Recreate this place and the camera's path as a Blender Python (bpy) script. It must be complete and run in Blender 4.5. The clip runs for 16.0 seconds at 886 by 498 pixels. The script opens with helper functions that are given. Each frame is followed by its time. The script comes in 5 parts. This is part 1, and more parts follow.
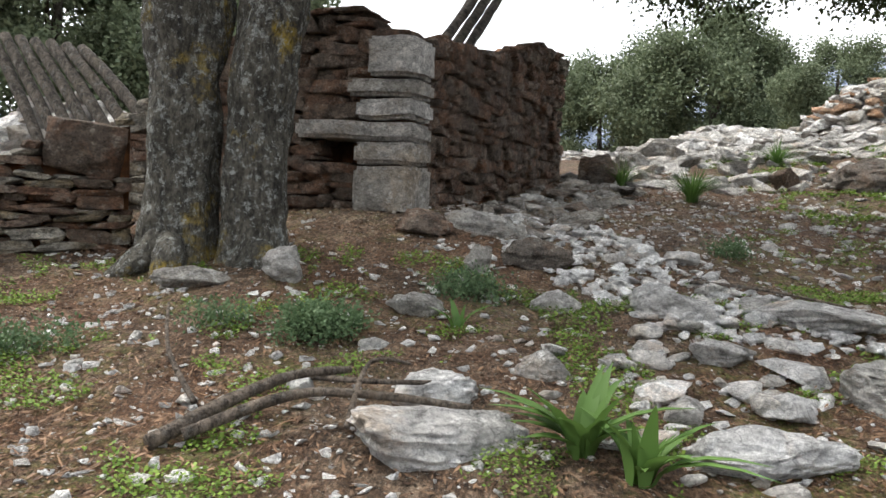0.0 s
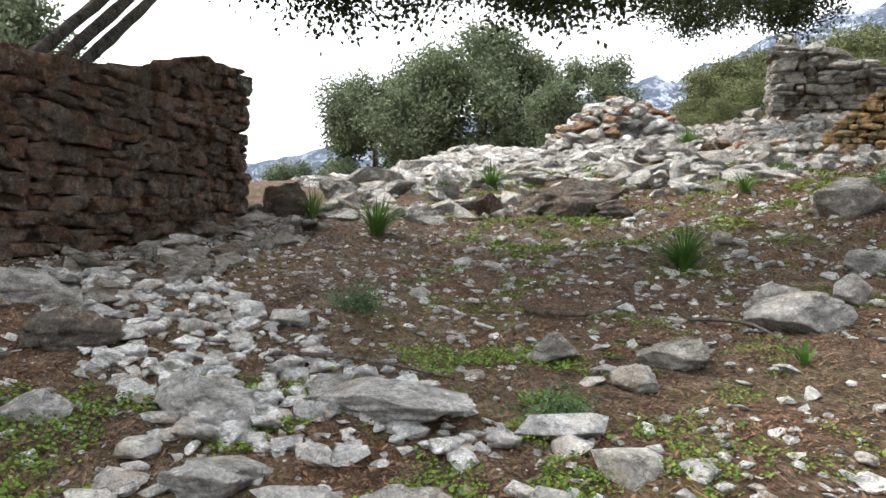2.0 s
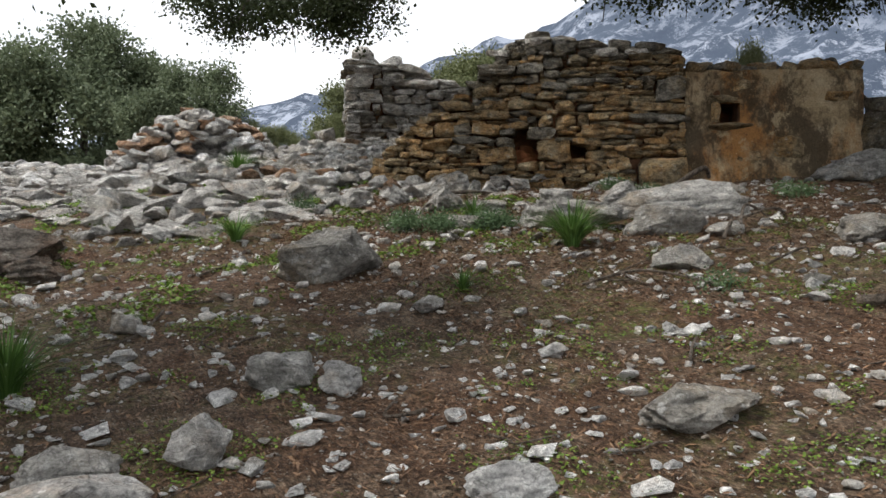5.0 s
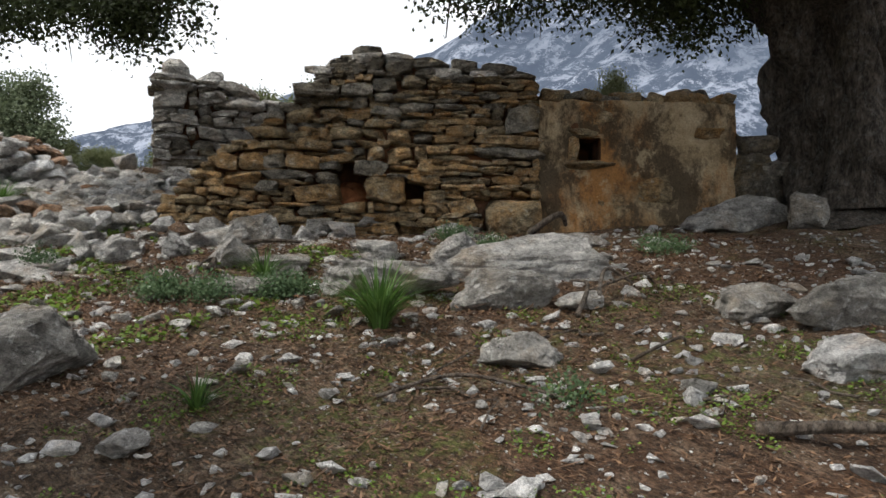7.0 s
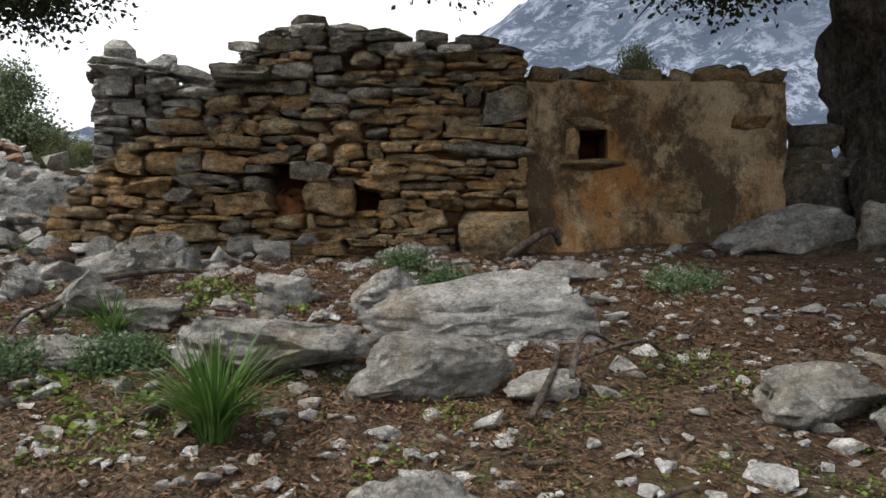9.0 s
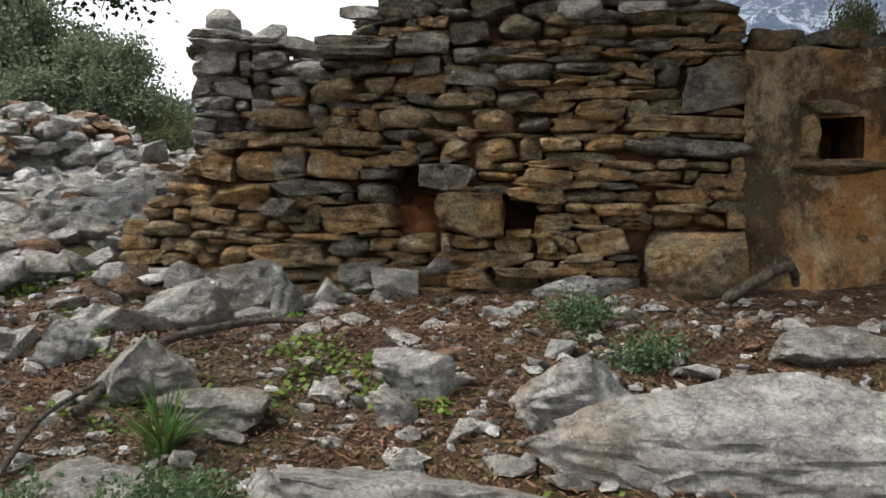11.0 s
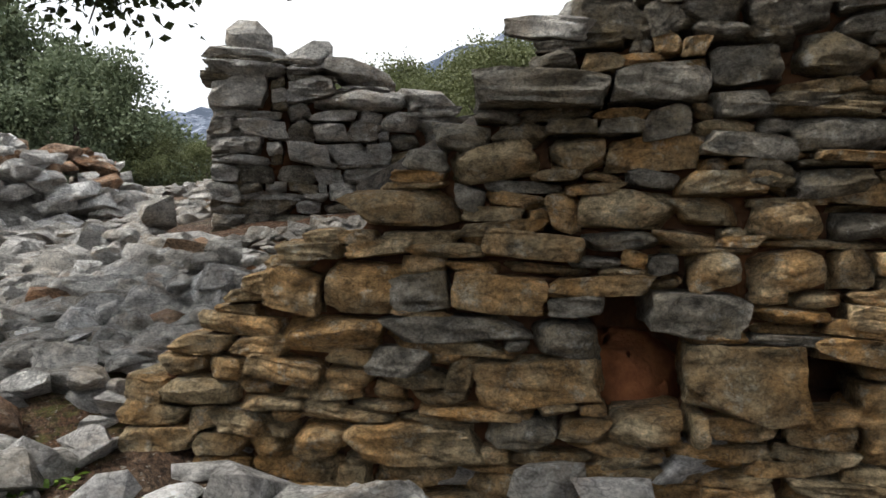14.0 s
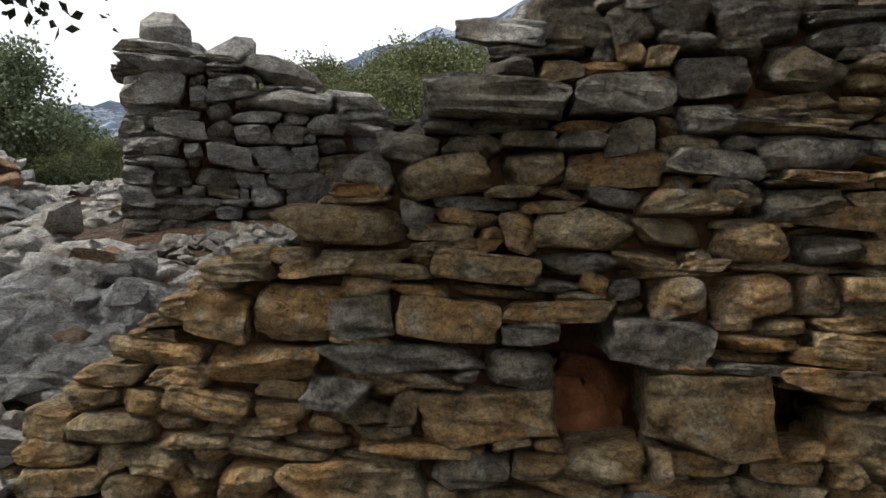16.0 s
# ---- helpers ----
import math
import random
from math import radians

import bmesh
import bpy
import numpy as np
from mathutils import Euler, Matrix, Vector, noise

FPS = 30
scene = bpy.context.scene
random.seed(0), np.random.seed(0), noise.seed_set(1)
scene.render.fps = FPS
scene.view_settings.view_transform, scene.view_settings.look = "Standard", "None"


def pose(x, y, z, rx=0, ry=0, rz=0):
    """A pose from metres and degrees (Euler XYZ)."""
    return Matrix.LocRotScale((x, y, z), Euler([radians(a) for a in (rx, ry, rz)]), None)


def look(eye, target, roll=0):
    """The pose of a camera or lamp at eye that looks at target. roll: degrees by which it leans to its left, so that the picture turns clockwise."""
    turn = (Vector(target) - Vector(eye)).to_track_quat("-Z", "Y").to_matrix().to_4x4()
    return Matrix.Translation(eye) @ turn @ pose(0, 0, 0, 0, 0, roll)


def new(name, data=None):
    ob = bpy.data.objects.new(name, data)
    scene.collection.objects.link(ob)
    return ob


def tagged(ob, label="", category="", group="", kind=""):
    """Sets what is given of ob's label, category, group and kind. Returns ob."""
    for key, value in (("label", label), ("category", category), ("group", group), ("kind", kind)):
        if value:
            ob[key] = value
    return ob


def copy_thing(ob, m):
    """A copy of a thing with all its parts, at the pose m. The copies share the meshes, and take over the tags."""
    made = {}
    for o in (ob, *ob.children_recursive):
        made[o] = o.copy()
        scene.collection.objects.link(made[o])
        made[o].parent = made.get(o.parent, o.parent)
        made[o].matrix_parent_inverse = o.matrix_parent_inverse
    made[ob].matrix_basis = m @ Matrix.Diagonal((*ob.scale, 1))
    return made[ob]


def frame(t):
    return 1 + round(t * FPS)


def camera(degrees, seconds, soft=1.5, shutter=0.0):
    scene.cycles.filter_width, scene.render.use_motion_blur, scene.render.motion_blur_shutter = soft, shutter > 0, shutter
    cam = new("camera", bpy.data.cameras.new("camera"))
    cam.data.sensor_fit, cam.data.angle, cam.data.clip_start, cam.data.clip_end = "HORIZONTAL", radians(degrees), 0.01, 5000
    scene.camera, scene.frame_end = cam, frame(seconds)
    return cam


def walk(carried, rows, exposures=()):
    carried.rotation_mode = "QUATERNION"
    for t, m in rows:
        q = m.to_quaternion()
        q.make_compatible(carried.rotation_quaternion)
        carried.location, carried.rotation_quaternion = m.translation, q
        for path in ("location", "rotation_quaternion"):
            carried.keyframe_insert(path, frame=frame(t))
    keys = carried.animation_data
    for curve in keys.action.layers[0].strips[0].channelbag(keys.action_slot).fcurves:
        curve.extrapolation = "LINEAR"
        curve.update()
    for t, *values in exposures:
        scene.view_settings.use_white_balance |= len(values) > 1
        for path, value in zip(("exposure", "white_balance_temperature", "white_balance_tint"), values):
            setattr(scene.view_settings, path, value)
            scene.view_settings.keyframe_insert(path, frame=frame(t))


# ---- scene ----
cam = camera(56.0, 16.0)
METRES, EYE, TILT, LEAN, TURN = 12.0, 1.5, -3.8, -2.8, 0.0
ROWS = [
    (0.0, 0.0, 0.0, 0.0, 0.0, 0.0, -0.0),
    (0.5, 0.0264, 0.0215, 0.0018, -0.53, 0.68, 0.61),
    (1.0, 0.0546, 0.0465, 0.0046, -2.75, 1.28, 1.5),
    (1.5, 0.0839, 0.0641, 0.0111, -7.51, 1.16, 2.23),
    (2.0, 0.1194, 0.0823, 0.0152, -12.65, 1.05, 2.84),
    (2.5, 0.155, 0.1005, 0.017, -18.31, 1.07, 3.18),
    (3.0, 0.1969, 0.119, 0.0195, -23.85, 0.97, 3.81),
    (3.5, 0.2374, 0.1356, 0.0249, -27.89, 0.61, 4.28),
    (6.0, 0.3908, 0.2319, 0.0529, -37.68, 1.22, 4.3),
    (6.5, 0.42, 0.2519, 0.057, -40.38, 1.66, 4.24),
    (7.0, 0.4485, 0.2684, 0.0651, -42.59, 1.5, 4.32),
    (7.5, 0.4851, 0.2839, 0.0694, -43.62, 1.65, 4.67),
    (8.0, 0.5167, 0.3002, 0.0745, -44.38, 1.48, 4.64),
    (8.5, 0.5458, 0.3156, 0.0803, -43.13, 1.13, 4.59),
    (9.0, 0.5763, 0.3346, 0.0869, -39.6, 0.81, 4.46),
    (11.5, 0.6417, 0.4731, 0.1272, -30.76, -1.08, 4.01),
    (12.0, 0.6499, 0.5069, 0.1349, -30.38, -0.83, 4.12),
    (12.5, 0.6549, 0.5386, 0.1437, -30.4, -0.82, 4.31),
    (13.0, 0.6585, 0.568, 0.1526, -30.74, -0.73, 4.37),
    (13.5, 0.661, 0.5916, 0.1584, -31.43, -0.06, 4.06),
    (14.0, 0.6618, 0.6082, 0.1656, -32.68, -0.23, 3.92),
    (14.5, 0.6617, 0.6181, 0.1694, -34.02, -0.23, 3.58),
    (15.0, 0.6624, 0.6222, 0.1712, -35.2, -0.37, 3.5),
    (15.5, 0.6638, 0.6245, 0.1713, -36.09, -0.38, 3.49),
    (16.0, 0.6666, 0.6269, 0.1708, -38.36, -0.55, 3.47),
]
walk(cam, [(t, pose(0, 0, EYE, TILT, LEAN, TURN) @ pose(METRES * x, METRES * y, METRES * z, 90 + pitch, roll, yaw)) for t, x, y, z, yaw, pitch, roll in ROWS],
     exposures=((0.0, 1.3), (2.0, 1.4), (3.5, 1.05), (6.0, 0.6), (9.0, 0.65), (11.5, 0.9), (12.5, 1.0), (14.0, 0.75), (16.0, 0.45)))

# ---- world and sun: bright overcast ----
SUN_EL, SUN_AZ = radians(54), radians(-66)
world = bpy.data.worlds.new("overcast_sky")
scene.world = world
world.use_nodes = True
wn, wl = world.node_tree.nodes, world.node_tree.links
wn.clear()
w_out = wn.new("ShaderNodeOutputWorld")
w_bg = wn.new("ShaderNodeBackground")
w_sky = wn.new("ShaderNodeTexSky")
w_sky.sky_type, w_sky.sun_disc, w_sky.sun_elevation, w_sky.sun_rotation = "NISHITA", False, SUN_EL, SUN_AZ
w_scale = wn.new("ShaderNodeVectorMath")
w_scale.operation = "SCALE"
w_scale.inputs["Scale"].default_value = 0.07
w_tc = wn.new("ShaderNodeTexCoord")
w_noise = wn.new("ShaderNodeTexNoise")
w_noise.inputs["Scale"].default_value, w_noise.inputs["Detail"].default_value = 2.5, 5
w_ramp = wn.new("ShaderNodeValToRGB")
w_ramp.color_ramp.elements[0].position, w_ramp.color_ramp.elements[0].color = 0.3, (0.80, 0.84, 0.90, 1)
w_ramp.color_ramp.elements[1].position, w_ramp.color_ramp.elements[1].color = 0.7, (1.05, 1.06, 1.08, 1)
w_mix = wn.new("ShaderNodeMixRGB")
w_mix.inputs[0].default_value = 0.85
wl.new(w_tc.outputs["Generated"], w_noise.inputs["Vector"])
wl.new(w_noise.outputs["Fac"], w_ramp.inputs["Fac"])
wl.new(w_sky.outputs["Color"], w_scale.inputs[0])
wl.new(w_scale.outputs[0], w_mix.inputs[1])
wl.new(w_ramp.outputs["Color"], w_mix.inputs[2])
wl.new(w_mix.outputs[0], w_bg.inputs["Color"])
wl.new(w_bg.outputs[0], w_out.inputs["Surface"])
w_bg.inputs["Strength"].default_value = 1.0

sun = new("sun", bpy.data.lights.new("sun", "SUN"))
sun.data.energy, sun.data.angle, sun.data.color = 2.3, radians(14), (1.0, 0.96, 0.9)
sun.matrix_world = look((30 * math.sin(SUN_AZ), 30 * math.cos(SUN_AZ), 30 * math.tan(SUN_EL)), (0, 0, 0))


# ---- materials ----
class Mat:
    """A node material put together step by step."""

    def __init__(self, name, rough=0.85):
        self.m = bpy.data.materials.new(name)
        self.m.use_nodes = True
        self.n, self.l = self.m.node_tree.nodes, self.m.node_tree.links
        self.b = self.n["Principled BSDF"]
        self.b.inputs["Roughness"].default_value = rough
        self.b.inputs["Specular IOR Level"].default_value = 0.25
        self.geo = self.n.new("ShaderNodeNewGeometry")
        self.info = self.n.new("ShaderNodeObjectInfo")

    def noise(self, scale, detail=4, rough=0.6, stretch=None, shift=False, voronoi=False):
        vec = self.geo.outputs["Position"]
        if stretch or shift:
            mp = self.n.new("ShaderNodeMapping")
            self.l.new(vec, mp.inputs["Vector"])
            mp.inputs["Scale"].default_value = stretch or (1, 1, 1)
            if shift:
                k = self.n.new("ShaderNodeVectorMath")
                k.operation = "SCALE"
                k.inputs[0].default_value = (31, 17, 23)
                self.l.new(self.info.outputs["Random"], k.inputs["Scale"])
                self.l.new(k.outputs[0], mp.inputs["Location"])
            vec = mp.outputs["Vector"]
        if voronoi:
            t = self.n.new("ShaderNodeTexVoronoi")
            t.inputs["Scale"].default_value = scale
            self.l.new(vec, t.inputs["Vector"])
            return t.outputs["Distance"]
        t = self.n.new("ShaderNodeTexNoise")
        t.inputs["Scale"].default_value, t.inputs["Detail"].default_value, t.inputs["Roughness"].default_value = scale, detail, rough
        self.l.new(vec, t.inputs["Vector"])
        return t.outputs["Fac"]

    def ramp(self, fac, *stops):
        r = self.n.new("ShaderNodeValToRGB").color_ramp
        node = self.n[-1]
        while len(r.elements) < len(stops):
            r.elements.new(0.5)
        for e, (p, c) in zip(r.elements, stops):
            e.position = p
            e.color = (*c, 1) if isinstance(c, tuple) else (c, c, c, 1)
        self.l.new(fac, node.inputs["Fac"])
        return node.outputs["Color"]

    def mix(self, fac, a, b, kind="MIX"):
        x = self.n.new("ShaderNodeMixRGB")
        x.blend_type = kind
        for sock, v in zip(x.inputs, (fac, a, b)):
            if isinstance(v, bpy.types.NodeSocket):
                self.l.new(v, sock)
            elif isinstance(v, tuple):
                sock.default_value = (*v, 1)
            else:
                sock.default_value = v if sock.type == "VALUE" else (v, v, v, 1)
        return x.outputs[0]

    def bump(self, height, strength=0.5, distance=0.02):
        p = self.n.new("ShaderNodeBump")
        p.inputs["Strength"].default_value, p.inputs["Distance"].default_value = strength, distance
        self.l.new(height, p.inputs["Height"])
        if self.b.inputs["Normal"].is_linked:
            self.l.new(self.b.inputs["Normal"].links[0].from_socket, p.inputs["Normal"])
        self.l.new(p.outputs["Normal"], self.b.inputs["Normal"])

    def color(self, c):
        self.l.new(c, self.b.inputs["Base Color"])
        return self.m


def stone_material(name, dark, light, tint, tint_amount, speck=(0.55, 0.53, 0.48), contrast=1.0):
    m = Mat(name, 0.9)
    base = m.ramp(m.noise(6.5, 7, 0.74, shift=True), (0.32, dark), (0.5, tuple((a + b) / 2 for a, b in zip(dark, light))), (0.66, light))
    base = m.mix(m.ramp(m.info.outputs["Random"], (0.0, 0.0), (1.0, 0.9)), base, m.mix(1.0, base, (0.6, 0.57, 0.53), "MULTIPLY"))
    base = m.mix(1.0, base, m.ramp(m.geo.outputs["Random Per Island"], (0.0, 0.8), (1.0, 1.45)), "MULTIPLY")
    t = m.ramp(m.noise(2.6, 5, 0.65, shift=True), (0.62 - tint_amount * 0.35, 0.0), (0.72 - tint_amount * 0.2, 1.0))
    base = m.mix(t, base, m.mix(0.6, base, tint))
    lich = m.ramp(m.noise(15, 6, 0.75, shift=True), (0.55, 0.0), (0.63, 0.7))
    base = m.mix(lich, base, speck)
    dirt = m.ramp(m.noise(4.2, 7, 0.8, shift=True), (0.38, 0.45), (0.5, 1.05))
    base = m.mix(0.75 * contrast, base, m.mix(1.0, base, dirt, "MULTIPLY"))
    crack = m.ramp(m.noise(7.0, 3, 0.6, (1, 1, 1.8), shift=True), (0.475, 1.0), (0.5, 0.25), (0.525, 1.0))
    base = m.mix(0.55, base, m.mix(1.0, base, crack, "MULTIPLY"))
    grain = m.ramp(m.noise(13, 10, 0.85, (1, 1, 1.7), shift=True), (0.40, 0.45), (0.5, 1.05), (0.59, 1.5))
    base = m.mix(0.45 + 0.5 * contrast, base, m.mix(1.0, base, grain, "MULTIPLY"))
    pits = m.ramp(m.noise(75, 7, 0.85), (0.38, 0.15), (0.5, 1.0), (0.62, 1.45))
    base = m.mix(0.2 + 0.4 * contrast, base, m.mix(1.0, base, pits, "MULTIPLY"))
    m.bump(m.noise(14, 9, 0.82, (1, 1, 2.6), shift=True), 1.0, 0.09)
    m.bump(m.noise(48, 6, 0.8), 1.0, 0.025)
    return m.color(base)


LIME = stone_material("grey_limestone", (0.30, 0.29, 0.27), (0.74, 0.72, 0.675), (0.40, 0.31, 0.21), 0.3, (0.68, 0.67, 0.64), 0.55)
PALE = stone_material("pale_limestone", (0.42, 0.41, 0.395), (0.82, 0.81, 0.785), (0.50, 0.38, 0.27), 0.25, (0.78, 0.77, 0.74), 0.5)
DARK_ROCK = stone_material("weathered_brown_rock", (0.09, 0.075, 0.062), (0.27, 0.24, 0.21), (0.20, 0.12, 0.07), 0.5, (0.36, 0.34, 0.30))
OCHRE = stone_material("ochre_wall_stone", (0.21, 0.155, 0.085), (0.64, 0.52, 0.33), (0.52, 0.27, 0.08), 0.55, (0.47, 0.43, 0.34))
GREYWALL = stone_material("grey_wall_stone", (0.13, 0.12, 0.10), (0.43, 0.395, 0.33), (0.25, 0.18, 0.08), 0.4, (0.40, 0.385, 0.34))
BROWNWALL = stone_material("red_brown_wall_stone", (0.10, 0.078, 0.062), (0.27, 0.215, 0.17), (0.24, 0.11, 0.055), 0.5, (0.36, 0.32, 0.27))
ORANGE = stone_material("rusty_stone", (0.20, 0.12, 0.075), (0.45, 0.32, 0.22), (0.38, 0.18, 0.08), 0.5, (0.52, 0.44, 0.36))


def earth_core():
    m = Mat("red_earth_mortar", 0.97)
    c = m.ramp(m.noise(5, 6, 0.7), (0.3, (0.05, 0.03, 0.02)), (0.5, (0.13, 0.065, 0.034)), (0.72, (0.30, 0.125, 0.05)))
    m.bump(m.noise(40, 5, 0.7), 1.0, 0.03)
    return m.color(c)


CORE = earth_core()


def red_earth():
    m = Mat("bare_orange_clay", 0.95)
    c = m.ramp(m.noise(11, 5, 0.7), (0.3, (0.17, 0.062, 0.028)), (0.7, (0.40, 0.155, 0.065)))
    m.bump(m.noise(30, 5, 0.7), 0.8, 0.02)
    return m.color(c)


CLAY = red_earth()


def soil_material():
    m = Mat("leaf_litter_soil", 0.95)
    soil = m.ramp(m.noise(7, 8, 0.75), (0.32, (0.04, 0.027, 0.018)), (0.5, (0.14, 0.096, 0.063)), (0.70, (0.38, 0.29, 0.205)))
    red = m.ramp(m.noise(0.9, 4, 0.6), (0.38, 0.0), (0.6, 0.9))
    soil = m.mix(red, soil, m.mix(0.55, soil, (0.17, 0.075, 0.035)))
    needles = m.ramp(m.noise(70, 5, 0.8, (1, 0.35, 1)), (0.38, 0.22), (0.64, 1.4))
    soil = m.mix(1.0, soil, needles, "MULTIPLY")
    moss_c = m.ramp(m.noise(55, 4, 0.7), (0.3, (0.055, 0.085, 0.016)), (0.7, (0.19, 0.23, 0.05)))
    moss = m.mix(1.0, m.ramp(m.noise(1.1, 5, 0.65), (0.48, 0.0), (0.64, 0.7)), m.ramp(m.noise(16, 6, 0.75), (0.45, 0.0), (0.6, 1.0)), "MULTIPLY")
    soil = m.mix(moss, soil, moss_c)
    soil = m.mix(0.85, soil, m.mix(1.0, soil, m.ramp(m.noise(34, 9, 0.88), (0.40, 0.3), (0.5, 1.0), (0.6, 1.5)), "MULTIPLY"))
    grit = m.ramp(m.noise(46, 3, 0.6), (0.63, 0.0), (0.67, 0.85))
    soil = m.mix(grit, soil, (0.38, 0.345, 0.29))
    m.bump(m.noise(18, 8, 0.8), 1.0, 0.06)
    m.bump(m.noise(90, 4, 0.7, (1, 0.4, 1)), 0.7, 0.012)
    return m.color(soil)


SOIL = soil_material()


def plaster_material():
    m = Mat("crumbling_ochre_plaster", 0.95)
    c = m.ramp(m.noise(2.6, 7, 0.7), (0.32, (0.26, 0.19, 0.105)), (0.5, (0.42, 0.325, 0.20)), (0.68, (0.52, 0.43, 0.29)))
    rust = m.ramp(m.noise(1.7, 5, 0.65, (1, 1, 0.55)), (0.46, 0.0), (0.60, 0.9))
    c = m.mix(rust, c, (0.35, 0.16, 0.045))
    black = m.ramp(m.noise(2.4, 8, 0.78, (1.0, 1.0, 0.7)), (0.45, 0.0), (0.56, 0.92))
    c = m.mix(black, c, (0.075, 0.055, 0.033))
    pale = m.ramp(m.noise(3.4, 8, 0.8), (0.55, 0.0), (0.63, 0.7))
    c = m.mix(pale, c, (0.50, 0.40, 0.25))
    c = m.mix(1.0, c, m.ramp(m.noise(60, 5, 0.75), (0.3, 0.55), (0.6, 1.05)), "MULTIPLY")
    m.bump(m.noise(7, 7, 0.7), 0.8, 0.05)
    m.bump(m.noise(70, 4, 0.7), 0.7, 0.01)
    return m.color(c)


PLASTER = plaster_material()


def bark_material(name, dark, light, lichen, amount, patches=0.4):
    m = Mat(name, 0.95)
    c = m.ramp(m.noise(16, 6, 0.72, (1, 1, 0.35)), (0.33, dark), (0.66, light))
    c = m.mix(m.ramp(m.noise(2.4, 5, 0.7), (0.56, 0.0), (0.68, amount)), c, lichen)
    c = m.mix(m.ramp(m.noise(17, 8, 0.82), (0.53, 0.0), (0.575, patches)), c, (0.34, 0.355, 0.335))
    c = m.mix(1.0, c, m.ramp(m.noise(42, 6, 0.8, (1, 1, 0.5)), (0.38, 0.3), (0.55, 1.1)), "MULTIPLY")
    m.bump(m.noise(24, 6, 0.75, (1, 1, 0.3)), 1.0, 0.06)
    m.bump(m.noise(80, 4, 0.7, (1, 1, 0.5)), 0.6, 0.015)
    return m.color(c)


BARK = bark_material("lichened_oak_bark", (0.022, 0.02, 0.017), (0.135, 0.125, 0.10), (0.34, 0.24, 0.03), 0.8, 0.7)
DARKBARK = bark_material("dark_furrowed_bark", (0.018, 0.015, 0.012), (0.15, 0.125, 0.10), (0.14, 0.12, 0.07), 0.3, 0.2)
DEADWOOD = bark_material("dry_grey_brown_wood", (0.06, 0.047, 0.037), (0.23, 0.185, 0.145), (0.14, 0.10, 0.065), 0.5, 0.15)


def leaf_material(name, a, b, through_light=0.25):
    m = Mat(name, 0.6)
    c = m.ramp(m.geo.outputs["Random Per Island"], (0.0, a), (1.0, b))
    c = m.mix(1.0, c, m.ramp(m.noise(0.9, 3), (0.3, 0.75), (0.7, 1.2)), "MULTIPLY")
    m.color(c)
    tr = m.n.new("ShaderNodeBsdfTranslucent")
    m.l.new(c, tr.inputs["Color"])
    mx = m.n.new("ShaderNodeMixShader")
    mx.inputs[0].default_value = through_light
    m.l.new(m.b.outputs[0], mx.inputs[1])
    m.l.new(tr.outputs[0], mx.inputs[2])
    m.l.new(mx.outputs[0], m.n["Material Output"].inputs["Surface"])
    return m.m


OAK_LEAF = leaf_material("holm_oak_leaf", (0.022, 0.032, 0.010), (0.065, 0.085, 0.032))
# oak green made paler and greyer: haze put into the far leaf colour
HAZY_LEAF = leaf_material("hazy_oak_leaf", (0.075, 0.10, 0.055), (0.18, 0.215, 0.125))
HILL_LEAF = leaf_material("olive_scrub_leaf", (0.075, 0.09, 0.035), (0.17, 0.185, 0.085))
GRASS = leaf_material("green_blade", (0.045, 0.10, 0.020), (0.12, 0.21, 0.05), 0.3)
CLOVER = leaf_material("small_bright_weed", (0.07, 0.13, 0.018), (0.20, 0.29, 0.05), 0.3)
HERB = leaf_material("grey_green_herb", (0.055, 0.10, 0.045), (0.13, 0.19, 0.09), 0.25)
LITTER = leaf_material("dry_brown_litter", (0.055, 0.028, 0.016), (0.23, 0.135, 0.075), 0.05)


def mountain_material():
    m = Mat("hazy_limestone_mountain", 1.0)
    # distance haze is put into the scrub and rock colours as a blue tint
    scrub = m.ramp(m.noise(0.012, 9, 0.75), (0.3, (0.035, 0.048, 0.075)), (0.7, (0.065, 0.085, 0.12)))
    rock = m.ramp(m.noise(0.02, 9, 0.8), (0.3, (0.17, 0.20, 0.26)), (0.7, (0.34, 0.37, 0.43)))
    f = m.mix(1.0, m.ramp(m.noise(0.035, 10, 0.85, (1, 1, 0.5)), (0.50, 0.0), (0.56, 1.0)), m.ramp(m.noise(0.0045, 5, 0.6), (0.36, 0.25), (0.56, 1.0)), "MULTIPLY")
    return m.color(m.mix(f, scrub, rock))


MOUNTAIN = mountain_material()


# ---- helpers for meshes ----
rnd = random.Random(7)


def mesh_of(name, verts, faces, mat, smooth=False):
    me = bpy.data.meshes.new(name)
    me.from_pydata(verts, [], faces)
    me.materials.append(mat)
    if smooth:
        me.polygons.foreach_set("use_smooth", [True] * len(me.polygons))
    me.update()
    return me


def bm_mesh(name, bm, mat, smooth=False):
    me = bpy.data.meshes.new(name)
    bm.to_mesh(me)
    bm.free()
    me.materials.append(mat)
    if smooth:
        me.polygons.foreach_set("use_smooth", [True] * len(me.polygons))
    return me


def part(name, me, parent, m=None, label=""):
    ob = new(name, me)
    ob.parent = parent
    if m is not None:
        ob.matrix_basis = m
    return tagged(ob, label)


